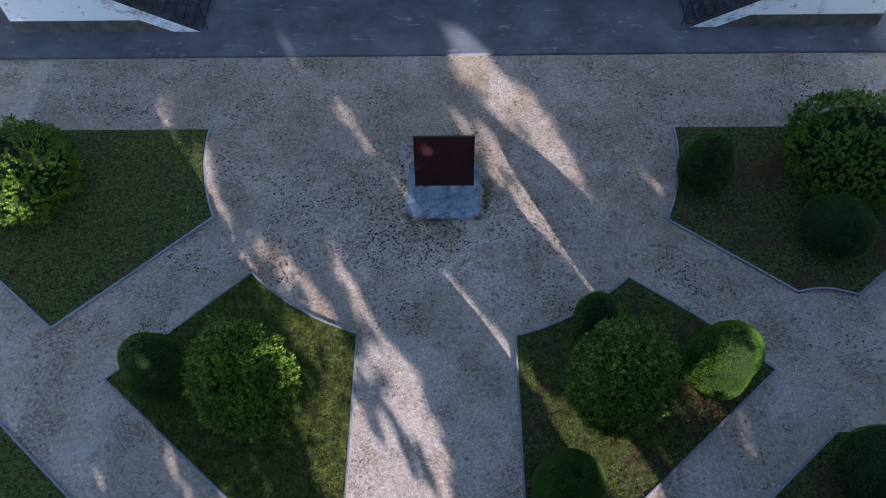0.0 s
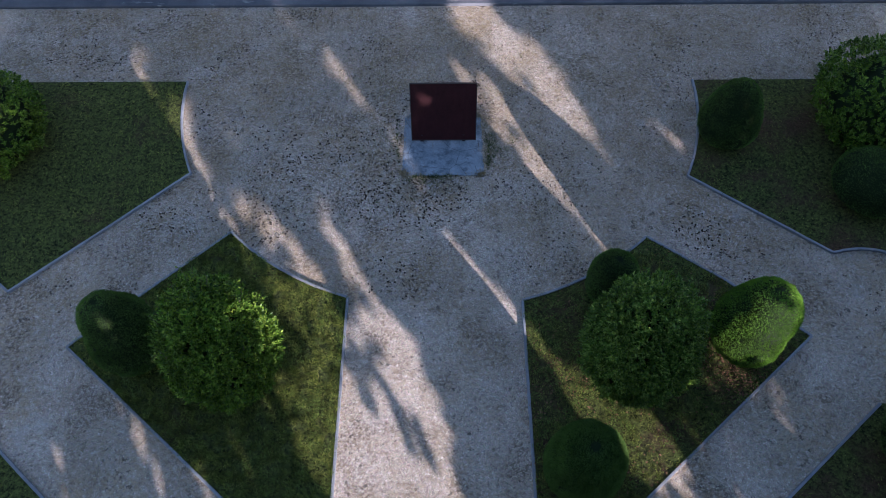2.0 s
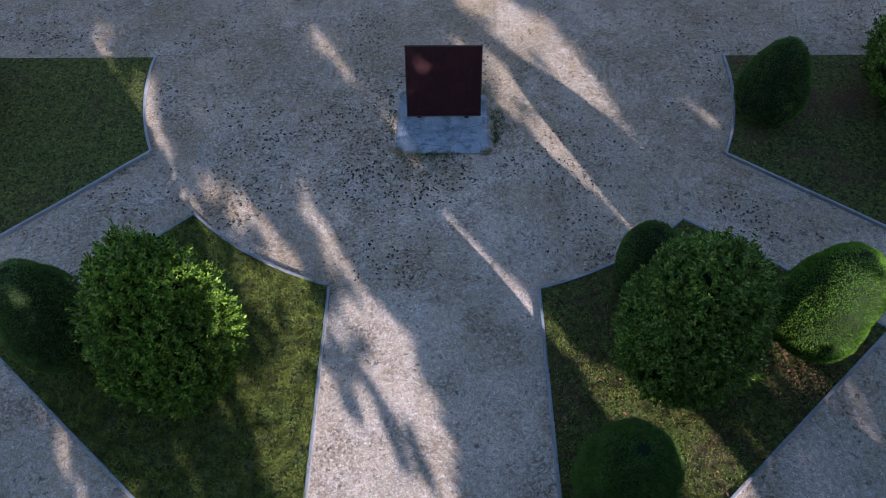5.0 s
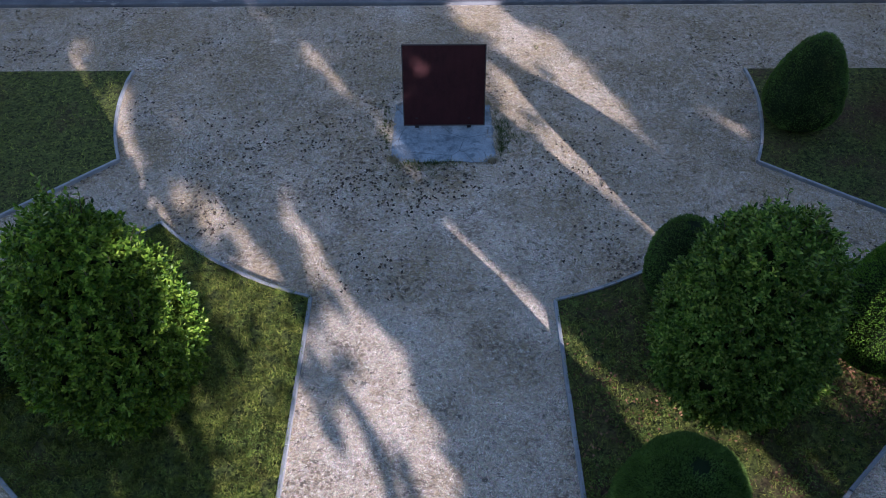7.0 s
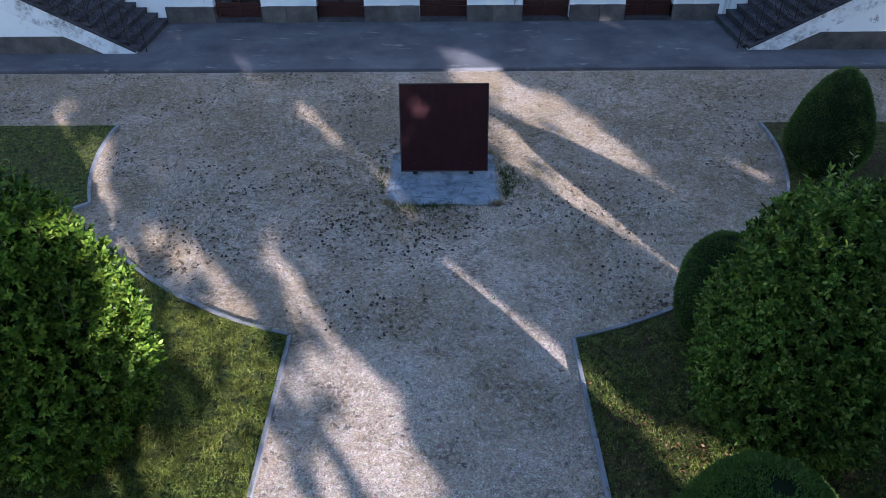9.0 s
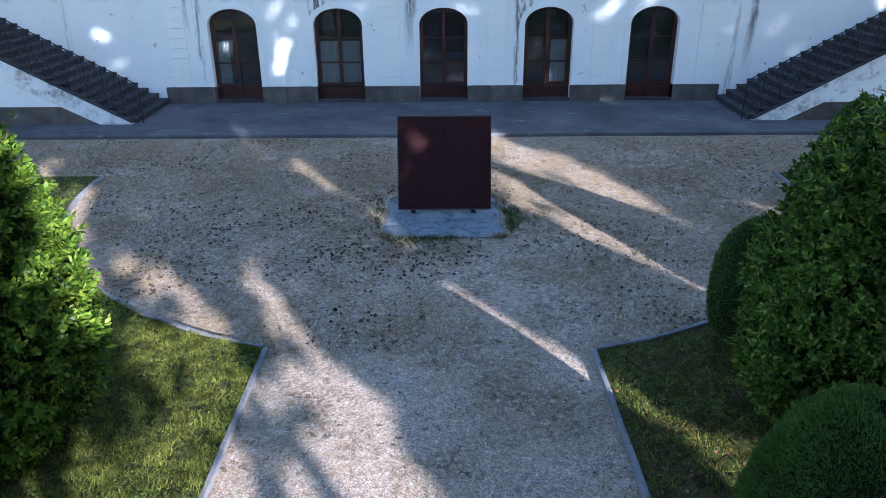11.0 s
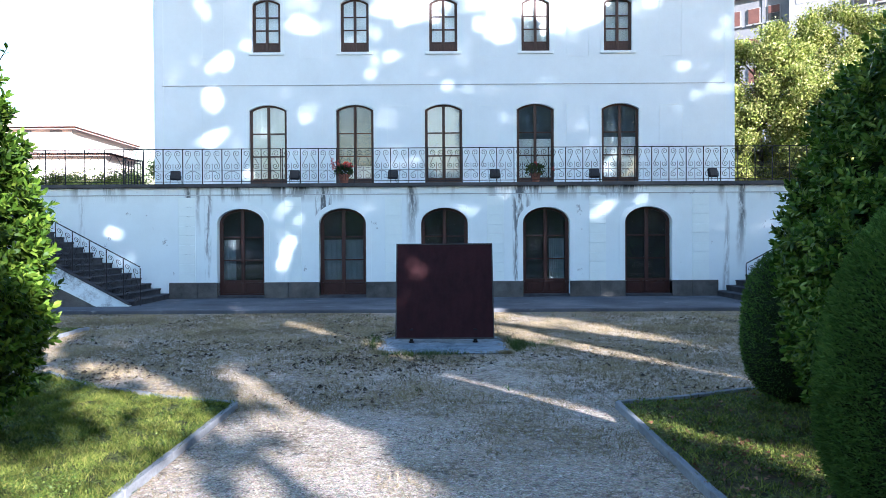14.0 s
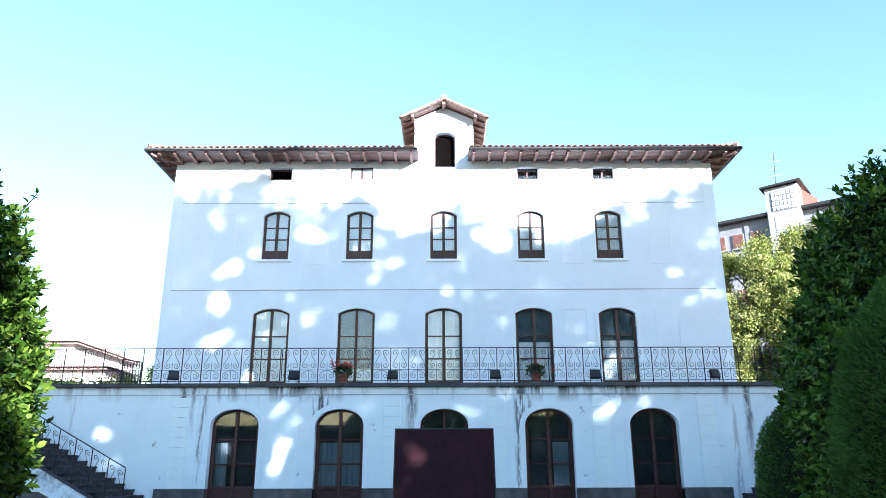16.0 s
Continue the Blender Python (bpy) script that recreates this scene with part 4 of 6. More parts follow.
while x < EX1 - 0.05:
    reach = min(run, x - EX0, EX1 - x)
    if reach > 0.6:
        a, b = (x, EY0 + 0.42, slope(0.42) + 0.005), (x, EY0 + reach, slope(reach) + 0.005)
        if -1.25 < x < 1.45:
            a = (x, EY0 + 4.0, slope(4.0) + 0.03)
            reach = max(reach, 4.1)
        tube(bm, [a, b], 0.1, 6)
    x += 0.232
part("tile_courses", bm, TILE_MAT, roof)
for a, b in (((EX0, EY0), ridge[0]), ((EX1, EY0), ridge[1])):
    bm = bmesh.new()
    tube(bm, [(a[0], a[1], EZ + 0.2), (b[0], b[1], top + 0.12)], 0.12, 8)
    part("hip_tiles", bm, TILE_MAT, roof)

# ---- the gabled dormer over the middle axis ----
dormer = part("dormer_wall", boxed(D0, D0 + 0.3, UPPER + 0.42, UPPER + 3.6, EZ, 14.55), HOUSE_MAT, house, "white dormer cheek")
part("dormer_wall", boxed(D1 - 0.3, D1, UPPER + 0.42, UPPER + 3.6, EZ, 14.55), HOUSE_MAT, house, "white dormer cheek")
GX, GY = 1.66, UPPER - 0.55
PITCH = 0.47
APEX = 15.16
droof = part("dormer_roof", boxed(DMID - 0.06, DMID + 0.06, GY + 0.06, UPPER + 3.6, APEX - 0.17, APEX - 0.03), EAVE_MAT, house, "small gabled tile roof on wooden purlins")
for side in (-1, 1):
    bm = bmesh.new()
    prism(bm, [(DMID, APEX), (DMID + side * GX, APEX - GX * PITCH), (DMID + side * GX, APEX - GX * PITCH + 0.07), (DMID, APEX + 0.075)], "y", GY, UPPER + 4.0)
    part("roof_deck", bm, EAVE_MAT, droof)
    for off in (0.55, 1.25):
        z = APEX - off * PITCH
        if off > 1:
            part("purlin", boxed(DMID + side * off - 0.06, DMID + side * off + 0.06, GY + 0.04, UPPER + 0.1, z - 0.17, z - 0.005, bevel=0.01), EAVE_MAT, droof)
    bm = bmesh.new()
    prism(bm, [(DMID, APEX - 0.02), (DMID + side * GX, APEX - GX * PITCH - 0.02), (DMID + side * GX, APEX - GX * PITCH + 0.06), (DMID, APEX + 0.06)], "y", GY - 0.03, GY - 0.005)
    part("verge_board", bm, EAVE_MAT, droof)
    for k in range(6):
        u = 0.12 + k * 0.29
        at = (DMID + side * (u - 0.14), GY + 0.0, APEX - u * PITCH + 0.09)
        bm = barrel(0.36, 0.1, 0.02, 6, 0.95)
        bmesh.ops.rotate(bm, verts=bm.verts, cent=(0, 0, 0), matrix=Matrix.Rotation(-side * math.pi / 2, 3, "Z"))
        bmesh.ops.rotate(bm, verts=bm.verts, cent=(0, 0, 0), matrix=Matrix.Rotation(side * math.atan(PITCH), 3, "Y"))
        bmesh.ops.translate(bm, verts=bm.verts, vec=(at[0], at[1] + 0.05, at[2] - 0.02))
        part("verge_tile", bm, TILE_MAT, droof, smooth=True)
    for k in range(17):
        y = GY + 0.15 + k * 0.232
        bm = bmesh.new()
        tube(bm, [(DMID + side * (GX + 0.05), y, APEX - (GX + 0.05) * PITCH + 0.075), (DMID + side * 0.08, y, APEX - 0.08 * PITCH + 0.1)], 0.1, 8)
        part("roof_tile", bm, TILE_MAT, droof)
    for k in range(7):
        y = GY + 0.5 + k * 0.5
        bm = bmesh.new()
        prism(bm, [(DMID + side * 1.15, APEX - 1.15 * PITCH - 0.005), (DMID + side * (GX - 0.05), APEX - (GX - 0.05) * PITCH - 0.005), (DMID + side * (GX - 0.05), APEX - (GX - 0.05) * PITCH - 0.09), (DMID + side * 1.15, APEX - 1.15 * PITCH - 0.12)], "y", y - 0.04, y + 0.04)
        part("rafter", bm, EAVE_MAT, droof)
bm = bmesh.new()
tube(bm, [(DMID, GY - 0.02, APEX + 0.13), (DMID, UPPER + 4.0, APEX + 0.13)], 0.12, 8)
part("ridge_tiles", bm, TILE_MAT, droof)

# ---- terrace railing of wrought iron scrolls ----
RAIL_Y, RAIL_TOP = FRONT - 0.06, 4.83


def curl(cx, cz, r0, r1, a0, a1, steps=18):
    """A spiral line in x and z, from radius r0 to r1."""
    return [(cx + (r0 + (r1 - r0) * k / steps) * math.cos(a0 + (a1 - a0) * k / steps), 0.0, cz + (r0 + (r1 - r0) * k / steps) * math.sin(a0 + (a1 - a0) * k / steps)) for k in range(steps + 1)]


def scrolls(w, h):
    """Two facing S-scrolls that make a spade, over a pair of low curls and a short bar."""
    bm = bmesh.new()
    for side in (-1, 1):
        high = curl(0.25 * w, 0.865 * h, 0.035 * w, 0.175 * w, radians(225 - 520), radians(225), 24)
        mid = curl(0.225 * w, 0.475 * h, 0.17 * w, 0.035 * w, radians(45), radians(45 - 520), 24)
        low = curl(0.23 * w, 0.155 * h, 0.035 * w, 0.18 * w, radians(80 - 520), radians(80), 24) + [(0.1 * w, 0, 0.325 * h), (0.0, 0, 0.3 * h)]
        for line in (high + mid, low):
            tube(bm, [(side * p[0], p[1], p[2]) for p in line], 0.0085, 4)
    tube(bm, [(0, 0, 0.02 * h), (0, 0, 0.3 * h)], 0.009, 4)
    tube(bm, [(0, 0, 0.345 * h), (0, 0, 0.56 * h)], 0.009, 4)
    tube(bm, [(-0.5 * w, 0, 0.335 * h), (0.5 * w, 0, 0.335 * h)], 0.0085, 4)
    return bm


POST = mesh_of("post", boxed(-0.013, 0.013, -0.013, 0.013, 0.0, RAIL_TOP - TERRACE), IRON_MAT)


def railing(x0, count, bay):
    rail = thing("terrace_railing", (x0, RAIL_Y, TERRACE), "black wrought iron railing with scrolls along the terrace", "railing", "terrace railings")
    scroll = mesh_of("scroll", scrolls(bay, RAIL_TOP - TERRACE - 0.08), IRON_MAT)
    x1 = x0 + count * bay
    part("handrail", boxed(x0, x1, RAIL_Y - 0.02, RAIL_Y + 0.02, RAIL_TOP, RAIL_TOP + 0.025, bevel=0.006), IRON_MAT, rail)
    part("bottom_rail", boxed(x0, x1, RAIL_Y - 0.012, RAIL_Y + 0.012, TERRACE + 0.06, TERRACE + 0.08), IRON_MAT, rail)
    for k in range(count + 1):
        piece("post", POST, rail, (x0 + k * bay, RAIL_Y, TERRACE))
        if k < count:
            piece("scroll", scroll, rail, (x0 + (k + 0.5) * bay, RAIL_Y, TERRACE + 0.08))


railing(-17.237, 19, 0.633)
railing(-5.16, 8, 0.583)
railing(-0.46, 33, 0.555)
gate = thing("side_gate", (LEFT - 0.05, UPPER - 0.9, TERRACE), "low black iron gate of plain bars beside the house", "gate")
part("gate_frame", ring(bmesh.new(), [(LEFT - 0.75, TERRACE), (LEFT - 0.05, TERRACE), (LEFT - 0.05, TERRACE + 1.0), (LEFT - 0.75, TERRACE + 1.1)], [(LEFT - 0.72, TERRACE + 0.03), (LEFT - 0.08, TERRACE + 0.03), (LEFT - 0.08, TERRACE + 0.97), (LEFT - 0.72, TERRACE + 1.07)], UPPER - 0.92, UPPER - 0.88), IRON_MAT, gate)
for k in range(6):
    x = LEFT - 0.66 + k * 0.104
    part("bar", boxed(x - 0.01, x + 0.01, UPPER - 0.91, UPPER - 0.89, TERRACE + 0.03, TERRACE + 1.0), IRON_MAT, gate)

# ---- two outer flights of steps ----
RISE, GOING, STEPS = 0.168, 0.312, 22


def flight(side, foot):
    """Steps that climb away from the middle along the wall; side -1 climbs to the left."""
    stairs = thing("staircase", (foot, 21.7, TARMAC), "dark stone steps with a white rendered side wall", "staircase", "outer stairs")
    for k in range(STEPS):
        x = foot + side * k * GOING
        a, b = sorted((x - side * 0.03, x + side * (GOING + 0.02)))
        bm = bmesh.new()
        box(bm, a, b, 20.32, FRONT, TARMAC + k * RISE + RISE - 0.05, TARMAC + (k + 1) * RISE, bevel=0.008)
        a, b = sorted((x, x + side * (GOING + 0.3)))
        box(bm, a, b, 20.4, FRONT, TARMAC + max(0, k - 1) * RISE, TARMAC + (k + 1) * RISE - 0.05)
        part("step", bm, STEP_MAT, stairs)
    end = foot + side * STEPS * GOING
    rise = RISE / GOING
    start = foot + side * 0.1
    slant = lambda x, d: (x, TARMAC + side * (x - start) * rise + d)
    bm = bmesh.new()
    prism(bm, [(start, TARMAC), slant(start, 0.03), slant(end, 0.03), (end, TARMAC + STEPS * RISE - 0.75), (foot + side * 1.05, TARMAC)], "y", 20.25, 20.42)
    part("stringer", bm, STRINGER_MAT, stairs, "white rendered stringer with grey weathering")
    bm = bmesh.new()
    prism(bm, [(foot + side * 1.15, TARMAC), slant(foot + side * 1.15, -0.5), slant(end, -0.6), (end, TARMAC)], "y", 20.29, 20.4)
    part("side_wall", bm, WALL_MAT, stairs)
    bm = bmesh.new()
    prism(bm, [(foot + side * 1.1, TARMAC), (foot + side * 2.02, 0.53), (end, 0.53), (end, TARMAC)], "y", 20.262, 20.3)
    part("plinth", bm, PLINTH_MAT, stairs, "dark stone plinth")
    bm = bmesh.new()
    a, b = slant(start, 0.03), slant(end, 0.03)
    prism(bm, [a, b, (b[0], b[1] + 0.06), (a[0], a[1] + 0.06)], "y", 20.22, 20.5)
    part("coping", bm, STEP_MAT, stairs)
    rail = thing("stair_railing", (foot + side * 0.15, 20.36, TARMAC + 0.1), "black wrought iron stair railing with small scrolls", "railing", "stair railings")
    bay = 0.484
    first = foot - side * 0.18
    lines = [slant(first, 1.25), slant(end, 1.25)]
    bm = bmesh.new()
    tube(bm, [(lines[0][0], 20.36, lines[0][1] + 0.02), (lines[1][0], 20.36, lines[1][1] + 0.02)], 0.017, 6)
    part("handrail", bm, IRON_MAT, rail)
    for k in range(14):
        x = first + side * k * bay
        z = slant(x, 0)[1]
        part("post", boxed(x - 0.011, x + 0.011, 20.349, 20.371, z + (0.03 if k else 0.16), z + 1.25), IRON_MAT, rail)
        if k < 13:
            mid = x + side * bay * 0.5
            bm = scrolls(bay, 1.1)
            for v in bm.verts:
                v.co.z += side * v.co.x * rise
            bmesh.ops.translate(bm, verts=bm.verts, vec=(mid, 20.36, slant(mid, 0.12)[1]))
            part("scroll", bm, IRON_MAT, rail)


flight(-1, -8.85)
flight(1, 8.87)

# ---- rusted plate on its concrete base ----
board = thing("steel_panel", (0.03, 13.3, GRAVEL + 0.05), "square dark red rusted steel panel leaning back on short legs", "panel")
bm = bmesh.new()
prism(bm, [(13.157, 0.02), (13.655, 1.785), (13.70, 1.772), (13.202, 0.007)], "x", -0.868, 0.975)
bmesh.ops.bevel(bm, geom=list(bm.edges), offset=0.006, segments=1, affect="EDGES")
part("plate", bm, RUST_MAT, board)
bm = bmesh.new()
ring(bm, [(-0.868, 0.0), (0.975, 0.0), (0.975, 1.834), (-0.868, 1.834)], [(-0.848, 0.02), (0.955, 0.02), (0.955, 1.814), (-0.848, 1.814)], -0.012, 0.0)
bmesh.ops.rotate(bm, verts=bm.verts, cent=(0, 0, 0), matrix=Matrix.Rotation(-math.atan2(0.498, 1.765), 3, "X"))
bmesh.ops.translate(bm, verts=bm.verts, vec=(0, 13.157, 0.02))
part("rim", bm, GUTTER_MAT, board)
for x in (-0.57, 0.62):
    bm = bmesh.new()
    box(bm, x - 0.03, x + 0.03, 13.2, 13.26, -0.06, 0.2)
    box(bm, x - 0.05, x + 0.05, 13.17, 13.29, -0.052, -0.03)
    part("leg", bm, IRON_MAT, board)
    bm = bmesh.new()
    tube(bm, [(x, 13.95, -0.05), (x, 13.6, 1.3)], 0.025, 6)
    part("back_strut", bm, IRON_MAT, board)
bm = bmesh.new()
rng = np.random.default_rng(4)
corners = [(-1.12, 12.1), (-0.98, 11.97), (1.02, 11.95), (1.17, 12.08), (1.16, 14.05), (1.02, 14.22), (-0.95, 14.22), (-1.09, 14.08)]
rim = []
for p, q in zip(corners, corners[1:] + corners[:1]):
    rim += [(p[0] + (q[0] - p[0]) * k / 10 + rng.normal(0, 0.012), p[1] + (q[1] - p[1]) * k / 10 + rng.normal(0, 0.012)) for k in range(10)]
prism(bm, rim, "z", GRAVEL - 0.1, GRAVEL + 0.018)
tagged(part("concrete_base", bm, SLAB_MAT), "square grey concrete slab under the steel panel", "slab")

# ---- clipped bushes ----
def egg(u, shape):
    """Half-width at height u (0 to 1) of a rounded bush, as a share of its radius; shape: height of the widest place, fullness below and above it."""
    widest, below, above = shape
    d, power = (1 - u / widest, below) if u < widest else ((u - widest) / (1 - widest), above)
    return max(0.0, 1 - min(1.0, max(0.0, d)) ** power) ** (1 / power)


def surface(rng, count, at, r, h, power, rough, lump, twist=0.0):
    """Places and outward directions on a bush's uneven surface."""
    u = rng.uniform(0.012, 0.998, count * 5)
    steep = np.array([(egg(min(0.999, v + 0.01), power) - egg(max(0.001, v - 0.01), power)) / 0.02 for v in u]) * r / h
    weight = np.array([egg(v, power) for v in u]) * np.sqrt(1 + np.clip(steep, -6, 6) ** 2)
    u = u[rng.uniform(0, 2.2, count * 5) < weight][:count]
    a = rng.uniform(0, 2 * np.pi, len(u))
    share = np.array([egg(v, power) for v in u])
    nx = np.cos(a)
    ny = np.sin(a)
    slope = np.array([(egg(min(0.999, v + 0.01), power) - egg(max(0.001, v - 0.01), power)) / 0.02 for v in u]) * r / h
    out = np.column_stack([nx, ny, -np.clip(slope, -4, 4)])
    out /= np.linalg.norm(out, axis=1, keepdims=True)
    swell = np.array([noise.noise(Vector((x * lump + at[0], y * lump + at[1], z * h / r * lump * 0.6))) for x, y, z in zip(nx, ny, u)]) * rough
    swell += rough * 0.6 * np.array([noise.noise(Vector((x * lump * 3.2, y * lump * 3.2 + at[0], z * h / r * lump * 2.2))) for x, y, z in zip(nx, ny, u)])
    swell += twist * np.sin(a * 1.0 + u * 11.0) * np.clip(share, 0, 1)
    p = np.column_stack([at[0] + nx * r * share, at[1] + ny * r * share, GRAVEL + 0.04 + u * h]) + out * (swell * r)[:, None]
    return p, out


def core(at, r, h, power, shrink, twist=0.0):
    bm = bmesh.new()
    rings = []
    for k in range(15):
        u = 0.01 + 0.97 * k / 14
        rings.append([bm.verts.new((at[0] + math.cos(a) * r * shrink * egg(u, power) * (1 + twist * math.sin(a + u * 11)), at[1] + math.sin(a) * r * shrink * egg(u, power) * (1 + twist * math.sin(a + u * 11)), GRAVEL + 0.02 + u * h * (0.5 + shrink / 2))) for a in np.linspace(0, 2 * np.pi, 18, endpoint=False)])
    for p, q in zip(rings, rings[1:]):
        for k in range(18):
            bm.faces.new((p[k], p[(k + 1) % 18], q[(k + 1) % 18], q[k]))
    bm.faces.new(rings[0][::-1])
    bm.faces.new(rings[-1])
    return bm


def broad_leaves(rng, at, along, length, width, face):
    """Oval leaves of four triangles each, curling down towards the tip."""
    n = len(at)
    along = along / np.linalg.norm(along, axis=1, keepdims=True)
    side = np.cross(along, face + rng.normal(0, 0.45, (n, 3)))
    side /= np.linalg.norm(side, axis=1, keepdims=True) + 1e-9
    up = np.cross(side, along)
    L, W = (length * rng.uniform(0.65, 1.2, n))[:, None], (width * rng.uniform(0.8, 1.2, n))[:, None]
    low, high, tip = at + along * L * 0.32 + up * L * 0.05, at + along * L * 0.68 + up * L * 0.03, at + along * L - up * L * 0.10
    verts = np.stack([at, low + side * W / 2, low - side * W / 2, high + side * W * 0.43, high - side * W * 0.43, tip], 1).reshape(-1, 3)
    k = np.arange(n)[:, None] * 6
    return verts, np.concatenate([k + np.array([q]) for q in ([0, 1, 2], [1, 3, 2], [3, 4, 2], [3, 5, 4])])


LAUREL_SHAPE = (0.38, 2.2, 1.65)


def laurel(at, r, h, sprigs, shoots, seed, label, material, shape=LAUREL_SHAPE, leaf=0.085):
    rng = np.random.default_rng(seed)
    bush = thing("laurel_bush", (*at, GRAVEL), label, "bush", "laurel bushes")
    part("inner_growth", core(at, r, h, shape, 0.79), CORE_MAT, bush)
    bm = bmesh.new()
    tube(bm, [(at[0], at[1], GRAVEL - 0.05), (at[0] + 0.03, at[1], 0.5)], [0.09, 0.07], 7)
    part("trunk", bm, BARK_MAT, bush)
    # sprigs of leaves in whorls, standing out of the bush to different depths
    p, out = surface(rng, sprigs, at, r, h, shape, 0.13, 2.4)
    sunk = rng.uniform(0, 1, len(p)) ** 1.5
    p = p - out * (0.27 * sunk - 0.01)[:, None]
    axis = out * 0.75 + np.array([0, 0, 0.55]) + rng.normal(0, 0.3, p.shape)
    axis /= np.linalg.norm(axis, axis=1, keepdims=True)
    one = np.cross(axis, rng.normal(size=p.shape))
    one /= np.linalg.norm(one, axis=1, keepdims=True)
    two = np.cross(axis, one)
    long = rng.uniform(0.07, 0.17, len(p))
    at_leaf, way, face = [], [], []
    for j in range(13):
        u = j / 12
        turn = j * 2.4 + rng.uniform(-0.3, 0.3, len(p))
        round_ = one * np.cos(turn)[:, None] + two * np.sin(turn)[:, None]
        spread_ = 1.15 - 0.75 * u
        at_leaf.append(p + axis * (long * u)[:, None])
        way.append(round_ * spread_ + axis * (0.35 + 0.5 * u) + rng.normal(0, 0.12, p.shape))
        face.append(axis * 1.2 - round_ * 0.3)
    v, f = broad_leaves(rng, np.concatenate(at_leaf), np.concatenate(way), leaf, leaf * 0.43, np.concatenate(face))
    cloud("leaves", v, f, material, bush)
    at_tip, way = surface(rng, shoots * 8, at, r, h, shape, 0.13, 2.4)
    pick = [k for k in range(len(at_tip)) if at_tip[k][2] > h * 0.62][:shoots]
    spots, ways = [], []
    for k in pick:
        a = Vector(at_tip[k])
        long = rng.uniform(0.12, 0.4)
        lean = Vector(way[k]) * 0.35 + Vector((rng.normal(0, 0.15), rng.normal(0, 0.15), 1.0))
        b = a + lean.normalized() * long
        stem = bmesh.new()
        tube(stem, [a - lean * 0.1, (a + b) / 2 + Vector((rng.normal(0, 0.02), 0, 0)), b], [0.008, 0.006, 0.003], 4)
        part("shoot", stem, BARK_MAT, bush)
        for j in range(11):
            u = j / 10
            spots.append(a + (b - a) * u)
            turn = j * 2.4
            ways.append(Vector((math.cos(turn), math.sin(turn), 0.7)))
    v, f = broad_leaves(rng, np.array(spots), np.array(ways), 0.085, 0.034, np.tile([0, 0, 1.0], (len(spots), 1)))
    cloud("shoot_leaves", v, f, material, bush)


def clipped(at, r, h, power, count, seed, label, twist=0.0, needle=0.036, material=YEW_MAT):
    rng = np.random.default_rng(seed)
    bush = thing("topiary_bush", (*at, GRAVEL), label, "topiary", "clipped bushes")
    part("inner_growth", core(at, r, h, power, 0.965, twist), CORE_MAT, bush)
    p, out = surface(rng, count, at, r, h, power, 0.05, 1.5, twist)
    p -= out * rng.uniform(0.0, 0.05, len(p))[:, None]
    tip = out * 0.8 + rng.normal(0, 0.35, p.shape) + np.array([0, 0, 0.3])
    tip *= (needle * rng.uniform(0.6, 1.3, len(p)) / np.linalg.norm(tip, axis=1))[:, None]
    side = np.cross(tip, rng.normal(size=p.shape))
    side *= (0.19 * needle / (np.linalg.norm(side, axis=1) + 1e-9))[:, None]
    v = np.stack([p - side, p + side, p + tip], 1).reshape(-1, 3)
    cloud("needles", v, np.arange(len(v)).reshape(-1, 3), material, bush)


ROUND_SHAPE, DOME_SHAPE, POINTED_SHAPE = (0.4, 2.0, 2.0), (0.4, 2.3, 2.3), (0.32, 2.2, 1.55)
laurel((-4.78, 6.08), 1.15, 4.05, 4200, 26, 11, "tall rounded laurel bush with glossy green leaves", LAUREL_MAT)
laurel((4.38, 6.16), 1.2, 3.8, 5600, 24, 12, "broad rounded laurel bush with dark glossy leaves", DULL_MAT, leaf=0.078)
clipped((-7.12, 6.5), 0.77, 2.95, ROUND_SHAPE, 44000, 21, "clipped dark green topiary with a twisted groove", 0.06)
clipped((6.99, 6.7), 0.83, 3.0, ROUND_SHAPE, 50000, 22, "lime green clipped conical topiary, sunlight put into its needle colour", 0.05, material=LIME_MAT)
clipped((4.11, 8.15), 0.6, 1.8, DOME_SHAPE, 22000, 23, "small clipped egg-shaped dark green topiary")
clipped((2.98, 3.70), 0.82, 2.25, DOME_SHAPE, 130000, 24, "clipped dark green dome of fine needles", needle=0.033)
clipped((8.03, 13.25), 0.84, 2.3, POINTED_SHAPE, 30000, 25, "dark green clipped topiary with a pointed top")
clipped((11.46, 11.15), 1.06, 1.5, ROUND_SHAPE, 22000, 26, "low wide clipped dark green bush")
clipped((10.4, 4.15), 1.0, 2.1, ROUND_SHAPE, 24000, 27, "clipped round green bush by the path")
laurel((12.5, 13.6), 2.0, 2.5, 2600, 6, 13, "large spreading laurel bush with mid-green leaves", LAUREL_MAT, ROUND_SHAPE)
laurel((-12.9, 13.1), 1.7, 2.2, 2000, 5, 14, "rounded dark laurel bush on the lawn", LAUREL_MAT, ROUND_SHAPE)


